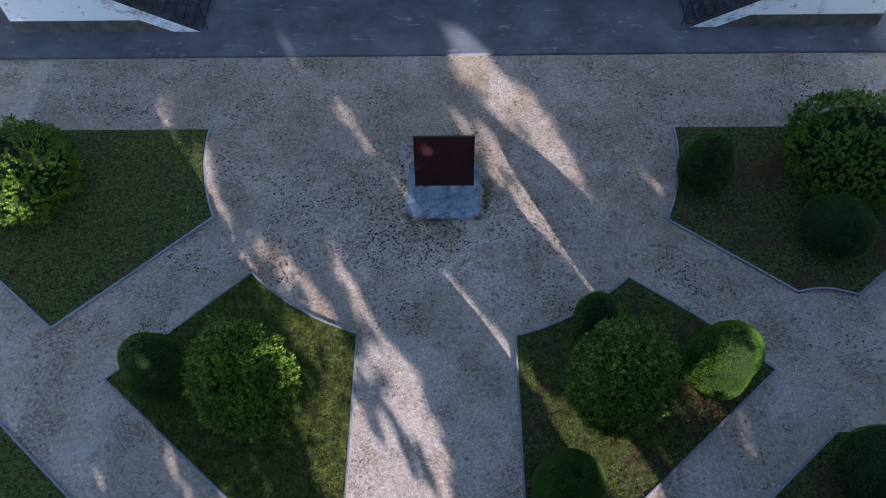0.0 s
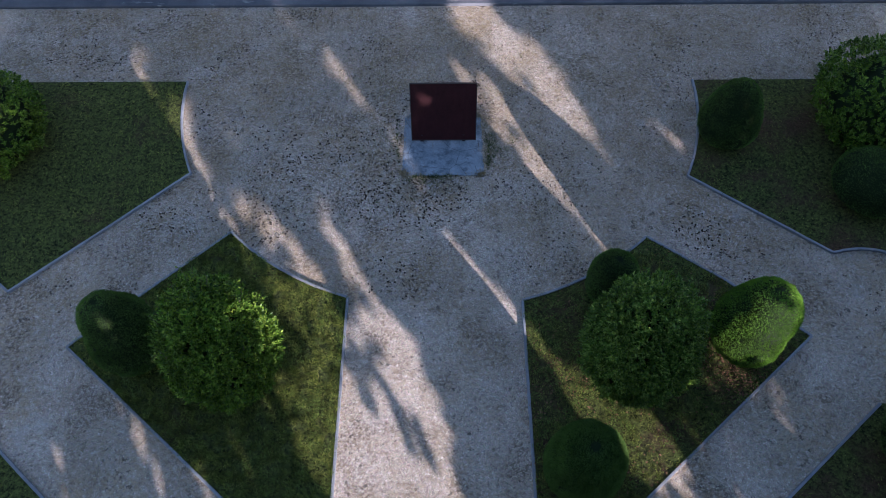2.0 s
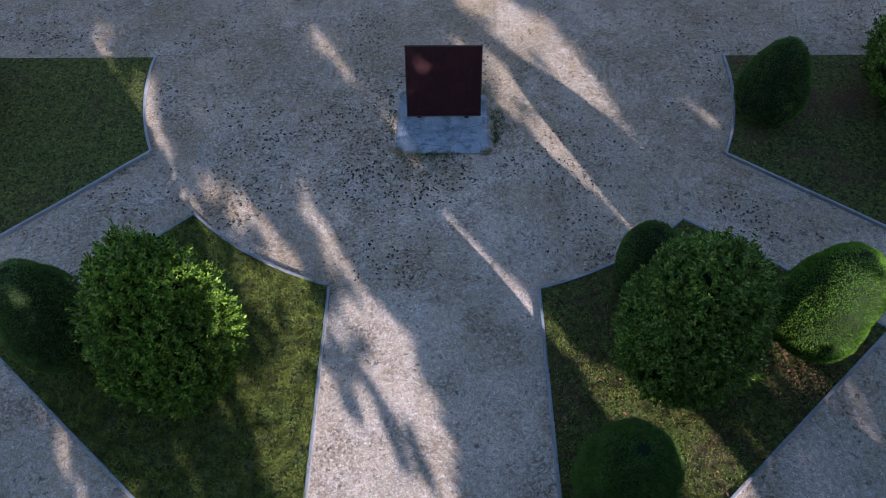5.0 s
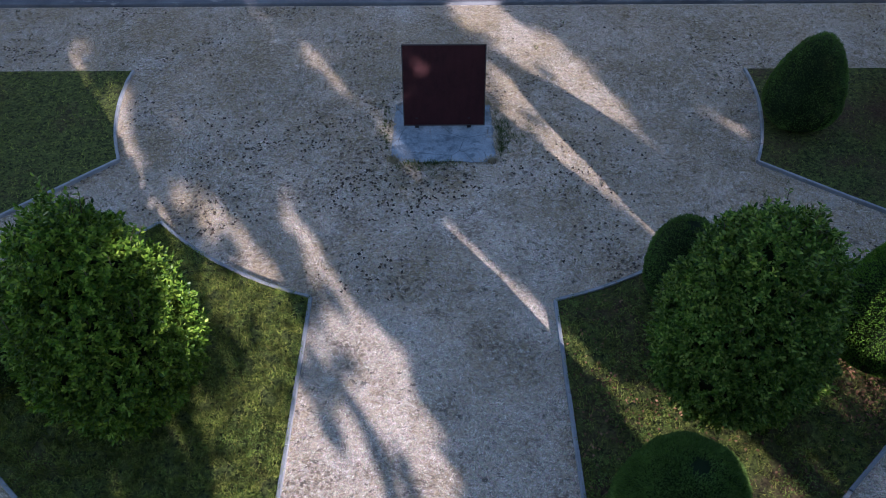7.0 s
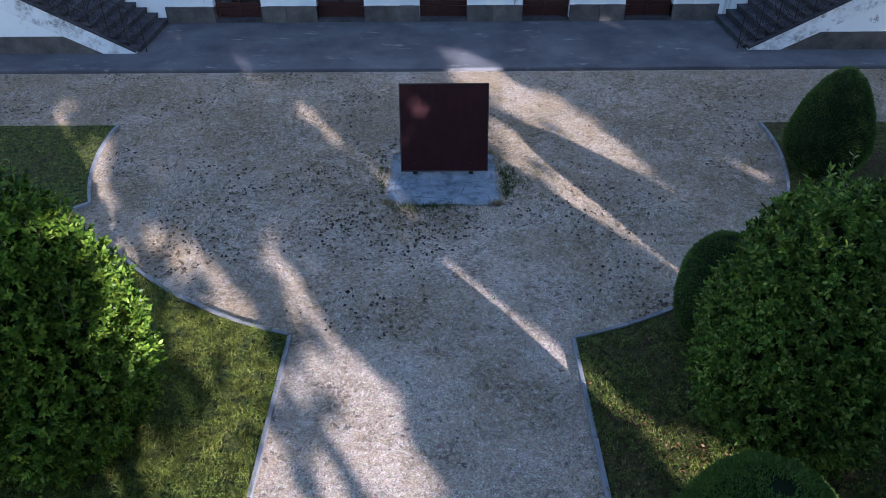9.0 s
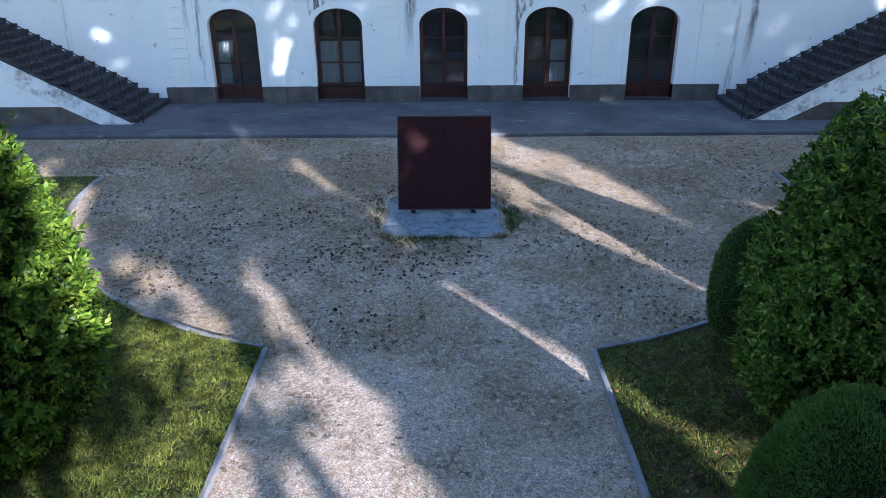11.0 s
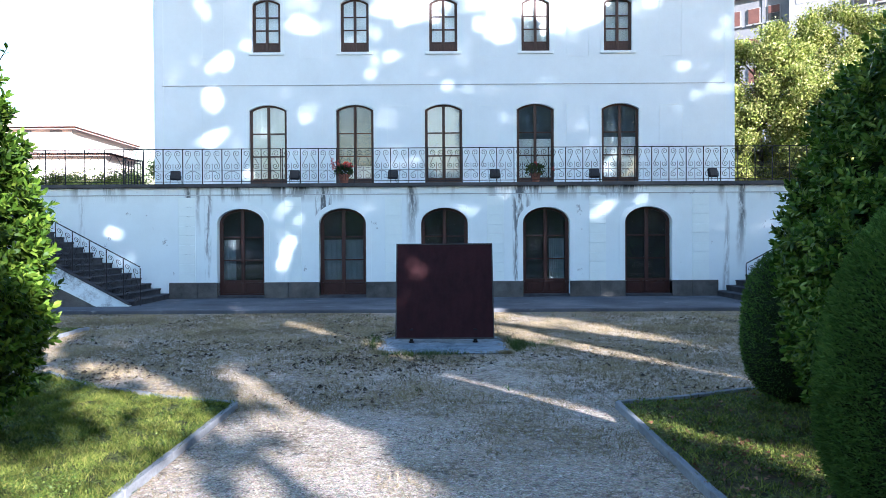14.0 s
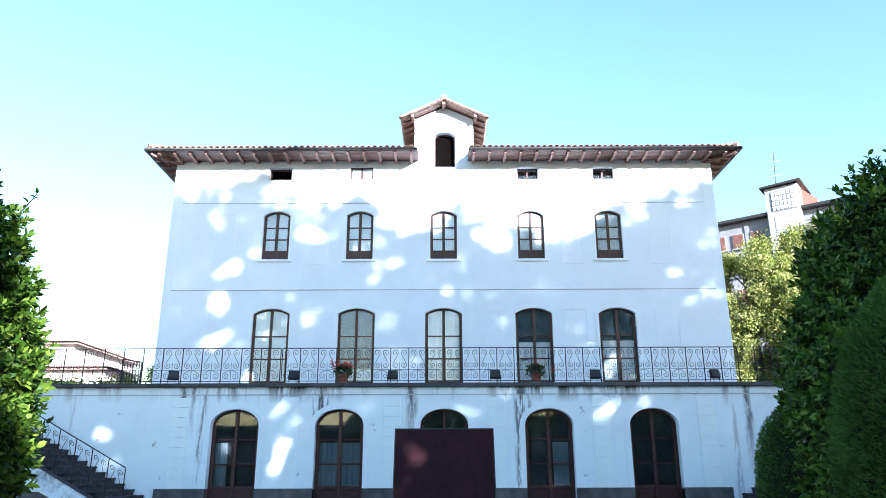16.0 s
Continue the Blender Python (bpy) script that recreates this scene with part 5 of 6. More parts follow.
# ---- trees ----
def limbs(bm, rng, foot, height, reach, count, r):
    """A tapered trunk and its limbs; returns the limbs' ends."""
    top = Vector((foot[0] + rng.normal(0, 0.3), foot[1] + rng.normal(0, 0.3), foot[2] + height * 0.8))
    base = Vector(foot)
    tube(bm, [base + (top - base) * u + Vector((0.15 * math.sin(5 * u), 0.12 * math.sin(4 * u + 1), 0)) for u in np.linspace(0, 1, 8)], [r * (1 - 0.8 * u) for u in np.linspace(0, 1, 8)], 8)
    for k in range(count):
        u = rng.uniform(0.3, 0.95)
        a = base + (top - base) * u
        turn = k * 2.4 + rng.uniform(-0.4, 0.4)
        b = a + Vector((math.cos(turn) * reach * (1.1 - u * 0.6), math.sin(turn) * reach * (1.1 - u * 0.6), rng.uniform(0.1, 0.3) * height * 0.5))
        tube(bm, [a, (a + b) / 2 + Vector((0, 0, 0.3)), b], [r * 0.35, r * 0.22, r * 0.08], 5)


def tree(name, foot, height, reach, clumps, material, seed, label, low=0.2, leaf=0.14, per=28):
    rng = np.random.default_rng(seed)
    root = thing(name, foot, label, "tree", "background trees")
    bm = bmesh.new()
    limbs(bm, rng, foot, height, reach, 12, height * 0.018)
    part("trunk", bm, BARK_MAT, root)
    way = rng.normal(size=(clumps, 3))
    way /= np.linalg.norm(way, axis=1, keepdims=True)
    mid, half = foot[2] + height * (1 + low) / 2, height * (1 - low) / 2
    rad = rng.uniform(0.35, 1.0, clumps) ** 0.5
    lump = np.array([1 + 0.45 * noise.noise(Vector(w * 2.3) + Vector((seed, 0, 0))) for w in way])
    c = np.column_stack([foot[0] + way[:, 0] * reach * rad * lump, foot[1] + way[:, 1] * reach * rad * lump, mid + way[:, 2] * half * rad * lump])
    bough = c[rng.integers(0, clumps, max(10, clumps // 45))]
    pull = bough[np.argmin(((c[:, None, :] - bough[None]) ** 2).sum(2), axis=1)]
    c = c + (pull - c) * 0.6
    p = np.repeat(c, per, 0) + rng.normal(0, 0.2, (clumps * per, 3))
    v, f = leaves(rng, p, np.repeat(way, per, 0) + rng.normal(0, 0.8, p.shape) + np.array([0, 0, -0.2]), leaf, leaf * 0.5, 0.2, np.repeat(way, per, 0) + np.array([0, 0, 0.4]))
    cloud("crown", v, f, material, root)


tree("tree", (14.2, 32.0, TERRACE), 7.6, 2.6, 2600, TREE_MAT, 31, "sunlit pale green broadleaf tree behind the terrace", 0.0)
tree("tree", (17.6, 33.5, TERRACE), 9.2, 3.0, 3000, TREE_MAT, 32, "sunlit yellow-green broadleaf tree behind the terrace", 0.0)
tree("tree", (21.5, 31.5, TERRACE), 9.0, 3.0, 2600, TREE_MAT, 33, "broadleaf tree behind the terrace railing", 0.0)
tree("tree", (15.6, 29.6, TERRACE), 5.0, 1.9, 1500, TREE_MAT, 34, "low leafy tree close to the terrace railing", 0.0)
tree("tree", (26.0, 36.0, TERRACE), 9.2, 3.6, 2200, TREE_MAT, 35, "broadleaf tree beside the apartment building", 0.0)
tree("tree", (-12.2, 33.0, TERRACE), 2.6, 1.0, 400, TREE_MAT, 36, "small green shrub beyond the terrace", 0.0, 0.14)

for k, (x, y, h, w) in enumerate(((-13.6, 30.5, 0.9, 1.0), (-16.0, 31.0, 1.0, 1.3), (-18.6, 30.8, 0.9, 1.3), (-21.4, 31.2, 1.1, 1.5), (-24.5, 31.0, 1.0, 1.5))):
    tree("shrub", (x, y, TERRACE), h, w, 260, TREE_MAT, 41 + k, "sunlit low green shrub beyond the terrace railing", 0.0, 0.14)

# an unseen row of tall plane trees behind the lawn, crowns cut to let the low sun through in places
# gaps: where a shaft of sun begins and ends on what it meets, and its half-width
BEAM_SUN = [
    (0.23, 20.34, 0.91, 19.18, 0.28), (0.72, 19.46, 1.29, 18.48, 0.51), (1.00, 18.62, 2.00, 17.14, 0.49), (1.83, 17.53, 2.95, 15.99, 0.33), (2.66, 15.75, 3.55, 14.42, 0.30),
    (2.86, 15.99, 3.42, 15.02, 0.29), (1.69, 16.50, 2.21, 15.75, 0.16), (3.79, 14.15, 4.40, 13.39, 0.16), (1.47, 15.40, 1.98, 14.57, 0.14), (0.58, 16.14, 0.94, 15.64, 0.07),
    (1.69, 13.94, 2.49, 12.80, 0.34), (2.33, 13.01, 3.31, 11.46, 0.33), (3.22, 11.46, 3.93, 10.40, 0.21), (3.93, 10.40, 4.40, 9.63, 0.11), (6.32, 13.64, 6.88, 12.87, 0.07),
    (0.80, 8.80, 1.46, 7.95, 0.17), (1.31, 8.12, 1.95, 7.39, 0.19), (-0.55, 10.25, 0.0, 9.8, -0.06), (0.1, 9.7, 0.6, 9.25, -0.02),
]
ROUND_SUN = [
    (-3.81, 17.19, -3.17, 16.17, 0.07), (-3.26, 16.17, -2.45, 14.84, 0.16), (-2.16, 14.37, -1.60, 13.59, 0.03), (-10.89, 17.66, -10.34, 16.74, 0.13), (-10.14, 17.70, -9.73, 16.86, 0.08),
    (-9.70, 16.73, -9.32, 15.86, 0.15), (-9.29, 16.86, -8.92, 16.22, 0.09), (-7.73, 15.12, -7.19, 13.08, 0.12), (-7.15, 12.87, -6.55, 11.63, 0.13), (-6.72, 11.63, -5.92, 10.46, 0.15),
    (-6.45, 14.18, -6.10, 13.40, 0.05), (-5.72, 11.26, -4.91, 10.45, 0.10), (-4.85, 10.54, -4.11, 9.71, 0.10), (-3.06, 10.25, -2.35, 9.35, 0.11), (-2.94, 10.82, -2.73, 10.53, 0.05),
    (-3.80, 9.71, -3.28, 9.17, 0.05),
]
PATH_SUN = [
    (-1.87, 7.51, -1.33, 6.77, 0.19), (-1.36, 7.48, -0.89, 6.69, 0.17), (-1.11, 6.69, -0.52, 5.80, 0.23), (-2.08, 7.24, -1.84, 6.93, 0.12), (-1.32, 6.62, -1.17, 6.24, 0.13),
    (-1.98, 5.65, -1.72, 4.67, 0.22), (-1.25, 4.88, -0.56, 4.13, 0.32), (-1.91, 4.40, -1.66, 3.49, 0.34), (-1.09, 4.14, -0.28, 3.36, 0.40), (-0.09, 4.33, 0.24, 3.62, 0.20),
    (-0.23, 4.94, 0.04, 4.53, 0.11), (-1.38, 5.25, -1.09, 4.88, 0.11), (-0.52, 5.72, -0.33, 5.22, 0.08), (-1.20, 3.49, -0.52, 2.51, 0.51), (0.24, 3.49, 0.62, 2.75, 0.18),
    (-2.15, 6.35, -1.95, 5.9, 0.14), (-1.45, 5.9, -1.2, 5.45, 0.16), (-2.1, 5.1, -1.9, 4.4, 0.20),
]
LEFT_BED_SUN = [
    (-4.04, 8.45, -3.63, 7.46, 0.22), (-3.51, 8.53, -3.26, 7.46, 0.18), (-3.25, 6.60, -2.89, 5.21, 0.11), (-2.76, 6.67, -2.41, 6.22, 0.07), (-3.77, 6.08, -3.57, 5.57, 0.04),
    (-2.86, 4.86, -2.38, 3.61, 0.19), (-3.25, 4.46, -2.91, 3.73, 0.11), (-4.99, 5.00, -4.42, 4.13, 0.09), (-5.49, 9.77, -5.10, 9.23, 0.06), (-7.20, 4.94, -6.91, 4.53, 0.10),
    (-6.94, 4.67, -6.62, 4.13, 0.09), (-6.62, 4.13, -6.25, 3.61, 0.07), (-5.57, 3.87, -5.05, 3.48, 0.07), (-11.59, 14.40, -11.00, 13.50, 0.0), (-8.17, 14.72, -7.52, 12.41, 0.10),
    (-8.99, 15.31, -8.55, 14.37, 0.09),
    (-2.9, 7.6, -2.6, 6.9, 0.13), (-4.6, 8.9, -4.2, 8.3, 0.08), (-3.6, 6.8, -3.3, 6.2, 0.08), (-2.75, 5.8, -2.5, 5.0, 0.13),
]
RIGHT_BED_SUN = [
    (2.22, 7.12, 2.54, 6.51, 0.10), (2.48, 6.66, 2.91, 5.91, 0.17), (2.86, 6.06, 3.41, 5.33, 0.21), (3.43, 5.48, 4.05, 4.92, 0.16), (4.19, 4.98, 4.67, 4.51, 0.35),
    (4.96, 5.12, 5.34, 4.51, 0.24), (4.37, 4.24, 4.69, 3.72, 0.26), (6.32, 7.03, 6.54, 6.64, 0.07), (6.51, 6.49, 6.99, 6.04, 0.11), (7.06, 6.04, 7.36, 5.83, 0.11),
    (7.42, 5.78, 7.71, 5.25, 0.18), (5.63, 4.24, 5.86, 3.72, 0.12), (5.89, 3.72, 6.20, 3.47, 0.10),
]
HIGH_WALL_SUN = [
    (-3.33, 11.57, -1.80, 11.61, 0.39), (-1.80, 11.40, -0.48, 11.32, 0.83), (-2.00, 10.36, -0.59, 10.01, 0.27), (0.40, 12.16, 8.09, 12.03, 0.51), (1.91, 10.80, 4.74, 10.91, 0.82),
    (1.46, 9.78, 2.20, 9.32, 0.31), (3.94, 9.70, 5.67, 9.87, 0.17), (4.74, 10.91, 6.51, 11.43, 0.59), (6.97, 11.71, 7.96, 11.71, 0.39), (7.17, 10.73, 7.73, 10.64, 0.12),
    (8.28, 11.66, 9.18, 11.98, 0.16), (8.44, 11.42, 8.45, 11.01, 0.06), (-9.95, 12.12, -7.53, 12.25, 0.10), (-5.54, 12.10, -4.01, 12.28, 0.16), (-0.48, 12.57, 0.41, 14.13, 0.60),
]
WALL_SPOTS = [
    (-5.41, 11.53, -5.41, 11.53, 0.08), (-5.12, 9.74, -4.46, 9.58, 0.17), (-7.12, 8.98, -7.12, 8.98, 0.13), (-8.19, 8.25, -7.84, 8.43, 0.21), (-8.29, 7.27, -8.35, 6.73, 0.17),
    (-9.82, 7.97, -9.82, 7.97, 0.17), (-9.20, 8.15, -9.20, 8.15, 0.06), (-8.48, 5.52, -8.08, 5.73, 0.19), (-7.54, 5.56, -7.54, 5.56, 0.07), (-5.64, 7.04, -5.64, 7.04, 0.11),
    (-5.90, 8.13, -5.90, 8.13, 0.10), (-3.56, 8.01, -3.56, 8.01, 0.10), (-4.11, 8.57, -4.11, 8.57, 0.08), (-4.77, 9.02, -4.77, 9.02, 0.06), (-4.88, 6.61, -4.90, 6.01, 0.06),
    (-1.31, 5.85, -1.31, 5.85, 0.13), (-1.93, 5.28, -1.93, 5.28, 0.15),
]
SMALL_SPOTS = [
    (7.30, 10.14, 7.30, 10.14, 0.04), (7.17, 9.48, 7.17, 9.48, 0.06), (8.42, 9.18, 8.42, 9.18, 0.12), (9.07, 9.74, 9.07, 9.74, 0.06), (9.41, 10.82, 9.41, 10.82, 0.04),
    (9.74, 10.31, 9.74, 10.31, 0.06), (9.52, 9.56, 9.52, 9.56, 0.04), (9.34, 9.18, 9.34, 9.18, 0.06), (10.06, 11.93, 10.06, 11.93, 0.08), (8.01, 7.09, 8.01, 7.09, 0.06),
    (10.38, 7.26, 10.38, 7.26, 0.06), (-4.93, 5.13, -4.93, 5.13, 0.06),
]
LOW_WALL_SUN = [
    (-10.73, 2.22, -10.36, 1.96, 0.13), (-10.16, 1.51, -10.16, 1.51, 0.13), (-9.21, 1.99, -9.21, 1.99, 0.10), (-8.95, 2.26, -8.95, 2.26, 0.05), (-10.74, 3.07, -10.74, 3.07, 0.06),
    (-9.66, 3.10, -9.66, 3.10, 0.05), (-5.03, 2.00, -5.18, 0.88, 0.13), (-4.29, 1.24, -4.29, 1.24, 0.07), (-5.58, 1.93, -5.58, 1.93, 0.03), (11.27, 3.07, 11.27, 3.07, 0.10),
    (10.76, 2.75, 10.76, 2.75, 0.02), (-5.34, 1.43, -5.34, 1.43, 0.08),
]
CLUMPS = [(-1.85, 6.4, 0.21), (-1.62, 5.65, 0.12), (-0.85, 5.3, 0.13), (-0.63, 4.67, 0.09), (-2.76, 6.15, 0.12), (-3.4, 7.1, 0.12)]  # leaves kept within the wide gaps, to put shade on these spots
BUSH_SUN = [  # x, y, z and half-width of the shafts that meet the bushes, the panel and the stairs
    (4.7, 5.1, 1.1, 0.2), (-13.0, 12.0, 1.2, 0.1), (12.0, 12.4, 2.0, 0.1), (10.9, 3.5, 1.6, 0.3), (7.4, 6.1, 1.5, 0.56), (7.25, 6.1, 2.2, 0.46), (7.5, 6.2, 0.9, 0.4),
    (-6.5, 6.05, 0.95, 0.14), (-0.5, 13.55, 1.63, 0.06), (-0.84, 13.3, 0.5, 0.02), (-11.2, 20.25, 1.6, 0.12), (-10.3, 20.25, 0.9, 0.06), (-12.0, 20.25, 2.4, 0.1), (-9.6, 20.9, 0.3, 0.1), (5.3, 5.5, 1.0, 0.15),
]
FAR = -10.5
shafts = [((x0, y0, GRAVEL), (x1, y1, GRAVEL), r) for x0, y0, x1, y1, r in PATH_SUN] + [((x0, y0, GRAVEL), (x1, y1, GRAVEL), r + 0.04) for x0, y0, x1, y1, r in RIGHT_BED_SUN] + [((x0, y0, GRAVEL), (x1, y1, GRAVEL), r * 1.12 + 0.04) for x0, y0, x1, y1, r in BEAM_SUN]
shafts += [((x0, y0, GRAVEL), (x1, y1, GRAVEL), r + 0.05) for x0, y0, x1, y1, r in LEFT_BED_SUN] + [((x0, y0, GRAVEL), (x1, y1, GRAVEL), r + 0.015) for x0, y0, x1, y1, r in ROUND_SUN]
shafts += [((x0, UPPER, z0), (x1, UPPER, z1), r * 0.95 - 0.03) for x0, z0, x1, z1, r in HIGH_WALL_SUN + WALL_SPOTS + SMALL_SPOTS]
shafts += [((x0, FRONT, z0), (x1, FRONT, z1), r - 0.035) for x0, z0, x1, z1, r in LOW_WALL_SUN] + [((x, y, z), (x, y, z), r) for x, y, z, r in BUSH_SUN]
rng = np.random.default_rng(77)
N = 17500
cx, cz, cy = rng.uniform(-3.5, 33.8, N), rng.uniform(1.2, 28.0, N), rng.uniform(FAR - 2.5, FAR + 2.5, N)
cx[(cx < 1.5) & (cz > 7.5)] += 8.0
crest = np.array([23.4 + 1.8 * noise.noise(Vector((x * 0.35, 7.0, 0))) + 1.2 * noise.noise(Vector((x * 1.1, 2.0, 0))) for x in cx])
c = np.column_stack([cx, cy, cz])[cz < crest]
STEMS = [(-1.6, FAR), (3.6, FAR - 0.8), (11.3, FAR - 0.6), (13.6, FAR + 0.5), (22.0, FAR - 0.3), (28.5, FAR + 0.6)]
s = np.array(SUN)
flat_u = np.cross(s, [0, 0, 1.0])
flat_u /= np.linalg.norm(flat_u)
flat_v = np.cross(flat_u, s)
spots = np.repeat(c, 7, 0) + rng.normal(0, 0.2, (len(c) * 7, 3))
pu, pv = spots @ flat_u, spots @ flat_v
keep = np.ones(len(spots), bool)
ragged = np.array([noise.noise(Vector((a * 2.0, b * 2.0, 4.0))) + 0.7 * noise.noise(Vector((a * 4.5, b * 4.5, 9.0))) for a, b in zip(pu, pv)]) * 0.2
for a, b, r in shafts:
    a, b = np.array(a), np.array(b)
    au, av, du, dv = a @ flat_u, a @ flat_v, (b - a) @ flat_u, (b - a) @ flat_v
    near = np.clip(((pu - au) * du + (pv - av) * dv) / (du * du + dv * dv + 1e-9), 0, 1)
    keep &= np.hypot(pu - au - near * du, pv - av - near * dv) > r * 1.05 + 0.135 + ragged * min(1.6, max(0.0, r) / 0.2)
tuft = np.array([noise.noise(Vector((a * 1.5, b * 1.5, 12.0))) + 0.5 * noise.noise(Vector((a * 3.6, b * 3.6, 3.0))) for a, b in zip(pu, pv)])
keep |= (tuft > 0.66) & (rng.uniform(0, 1, len(keep)) < 0.7)
for x, y, r in CLUMPS:
    a = np.array((x, y, GRAVEL))
    keep |= np.hypot(pu - a @ flat_u, (pv - a @ flat_v) * 2.4) < r
spots = spots[keep]
owner = np.argmin(np.abs(spots[:, :1] - np.array([[p[0] for p in STEMS]])), axis=1)
for k, (x, y) in enumerate(STEMS):
    root = thing("plane_tree", (x, y, GRAVEL), "tall plane tree with a dense high crown", "tree", "plane trees behind the lawn")
    bm = bmesh.new()
    limbs(bm, rng, (x, y, GRAVEL - 0.1), 20.0, 1.6, 8, 0.33)
    part("trunk", bm, BARK_MAT, root)
    p = spots[owner == k]
    turn = rng.uniform(0, 2 * np.pi, len(p))[:, None]
    v, f = leaves(rng, p, flat_u * np.cos(turn) + flat_v * np.sin(turn) + rng.normal(0, 0.25, p.shape), 0.36, 0.30, 0.1, np.tile(s, (len(p), 1)))
    cloud("crown", v, f, SHADE_MAT, root)

# unseen hedges that close the garden behind, added to darken what the panes mirror
for x0, x1, y, h in ((-48, -7, -15.0, 5.0), (-7, 40, -19.0, 6.0), (40, 70, -15.0, 9.0)):
    hedge = thing("hedge", ((x0 + x1) / 2, y, GRAVEL), "unseen dark green hedge added to screen off the low sky", "hedge", "garden hedges")
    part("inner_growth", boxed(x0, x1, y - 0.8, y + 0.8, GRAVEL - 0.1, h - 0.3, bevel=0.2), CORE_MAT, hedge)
    n = int((x1 - x0) * h * 14)
    p = np.column_stack([rng.uniform(x0, x1, n), y + 0.8 + rng.normal(0, 0.15, n), rng.uniform(0, h, n)])
    v, f = leaves(rng, p, rng.normal(size=p.shape) + np.array([0, 0.6, 0.3]), 0.3, 0.18)
    cloud("leaves", v, f, SHADE_MAT, hedge)

# one more unseen hedge, added to cut the sky light on the right
hedge = thing("hedge", (18.2, -1.0, GRAVEL), "unseen dark green hedge added to screen off the low sky", "hedge", "garden hedges")
part("inner_growth", boxed(17.4, 19.0, -13.0, 9.5, GRAVEL - 0.1, 5.7, bevel=0.2), CORE_MAT, hedge)
n = 9000
p = np.column_stack([17.4 + rng.normal(0, 0.15, n), rng.uniform(-13, 9.5, n), rng.uniform(0, 6.0, n)])
v, f = leaves(rng, p, rng.normal(size=p.shape) + np.array([-0.6, 0, 0.3]), 0.3, 0.18)
cloud("leaves", v, f, SHADE_MAT, hedge)

# ---- lamps and pots on the terrace ----
def floodlight(x, turn):
    lamp = thing("floodlight", (x, FRONT + 0.28, TERRACE), "small dark floodlight on a bracket on the terrace floor", "floodlight", "terrace floodlights")
    m = Matrix.Translation((x, FRONT + 0.28, TERRACE)) @ Matrix.Rotation(turn, 4, "Z")
    bm = boxed(-0.16, 0.16, -0.02, 0.10, -0.15, 0.15, bevel=0.02)
    bmesh.ops.transform(bm, verts=bm.verts, matrix=m @ Matrix.Translation((0, 0, 0.32)) @ Matrix.Rotation(-0.35, 4, "X"))
    part("housing", bm, IRON_MAT, lamp)
    bm = boxed(-0.135, 0.135, -0.028, -0.021, -0.125, 0.125)
    bmesh.ops.transform(bm, verts=bm.verts, matrix=m @ Matrix.Translation((0, 0, 0.32)) @ Matrix.Rotation(-0.35, 4, "X"))
    part("glass", bm, GUTTER_MAT, lamp)
    bm = bmesh.new()
    tube(bm, [m @ Vector(p) for p in ((-0.17, 0.04, 0.3), (-0.17, 0.05, 0.012), (0.17, 0.05, 0.012), (0.17, 0.04, 0.3))], 0.014, 5)
    part("bracket", bm, IRON_MAT, lamp)
    bm = bmesh.new()
    tube(bm, [m @ Vector(p) for p in ((0.0, 0.12, 0.25), (0.1, 0.25, 0.06), (0.35, 0.2, 0.012))], 0.008, 4)
    part("cable", bm, IRON_MAT, lamp)


for x, turn in ((-8.74, 0.3), (-4.84, 0.0), (-1.62, -0.1), (1.73, 0.05), (4.98, -0.1), (8.88, 0.25)):
    floodlight(x, turn)


def flower_pot(x, seed, red):
    rng = np.random.default_rng(seed)
    pot = thing("flower_pot", (x, FRONT + 0.3, TERRACE), "terracotta pot of red geraniums" if red else "terracotta pot of leafy geraniums", "flower pot", "terrace flower pots")
    bm = bmesh.new()
    rings = []
    for z, r in ((0, 0.12), (0.24, 0.165), (0.25, 0.19), (0.32, 0.195), (0.32, 0.165), (0.26, 0.15)):
        rings.append([bm.verts.new((x + r * math.cos(a), FRONT + 0.3 + r * math.sin(a), TERRACE + z)) for a in np.linspace(0, 2 * np.pi, 20, endpoint=False)])
    for p, q in zip(rings, rings[1:]):
        for k in range(20):
            bm.faces.new((p[k], p[(k + 1) % 20], q[(k + 1) % 20], q[k]))
    bm.faces.new(rings[0][::-1])
    bm.faces.new(rings[-1])
    part("pot", bm, CLAY_MAT, pot)
    n = 320
    way = rng.normal(size=(n, 3)) + np.array([0, 0, 0.6])
    way /= np.linalg.norm(way, axis=1, keepdims=True)
    p = np.array([x, FRONT + 0.3, TERRACE + 0.42]) + way * rng.uniform(0.05, 1, (n, 1)) ** 0.5 * np.array([0.3, 0.25, 0.2])
    v, f = leaves(rng, p, way + rng.normal(0, 0.5, p.shape), 0.085, 0.075)
    cloud("plant", v, f, WEED_MAT, pot)
    n = 150 if red else 12
    c = np.array([x, FRONT + 0.3, TERRACE + 0.5]) + rng.normal(0, 1, (n // 6, 3)) * np.array([0.17, 0.10, 0.07]) + np.array([0, -0.1, 0.1])
    p = np.repeat(c, 6, 0) + rng.normal(0, 0.02, (len(c) * 6, 3))
    v, f = leaves(rng, p, rng.normal(size=p.shape), 0.075, 0.065)
    tagged(cloud("flowers", v, f, PETAL_MAT, pot), "red flower heads", kind="stuff")


flower_pot(-3.22, 5, True)
flower_pot(3.05, 6, False)

# ---- beyond the house ----
tagged(part("hillside", boxed(-200, 200, UPPER + 0.2, 400, 1.0, TERRACE - 0.004), TARMAC_MAT), "raised ground behind the terrace", "ground", kind="structure")


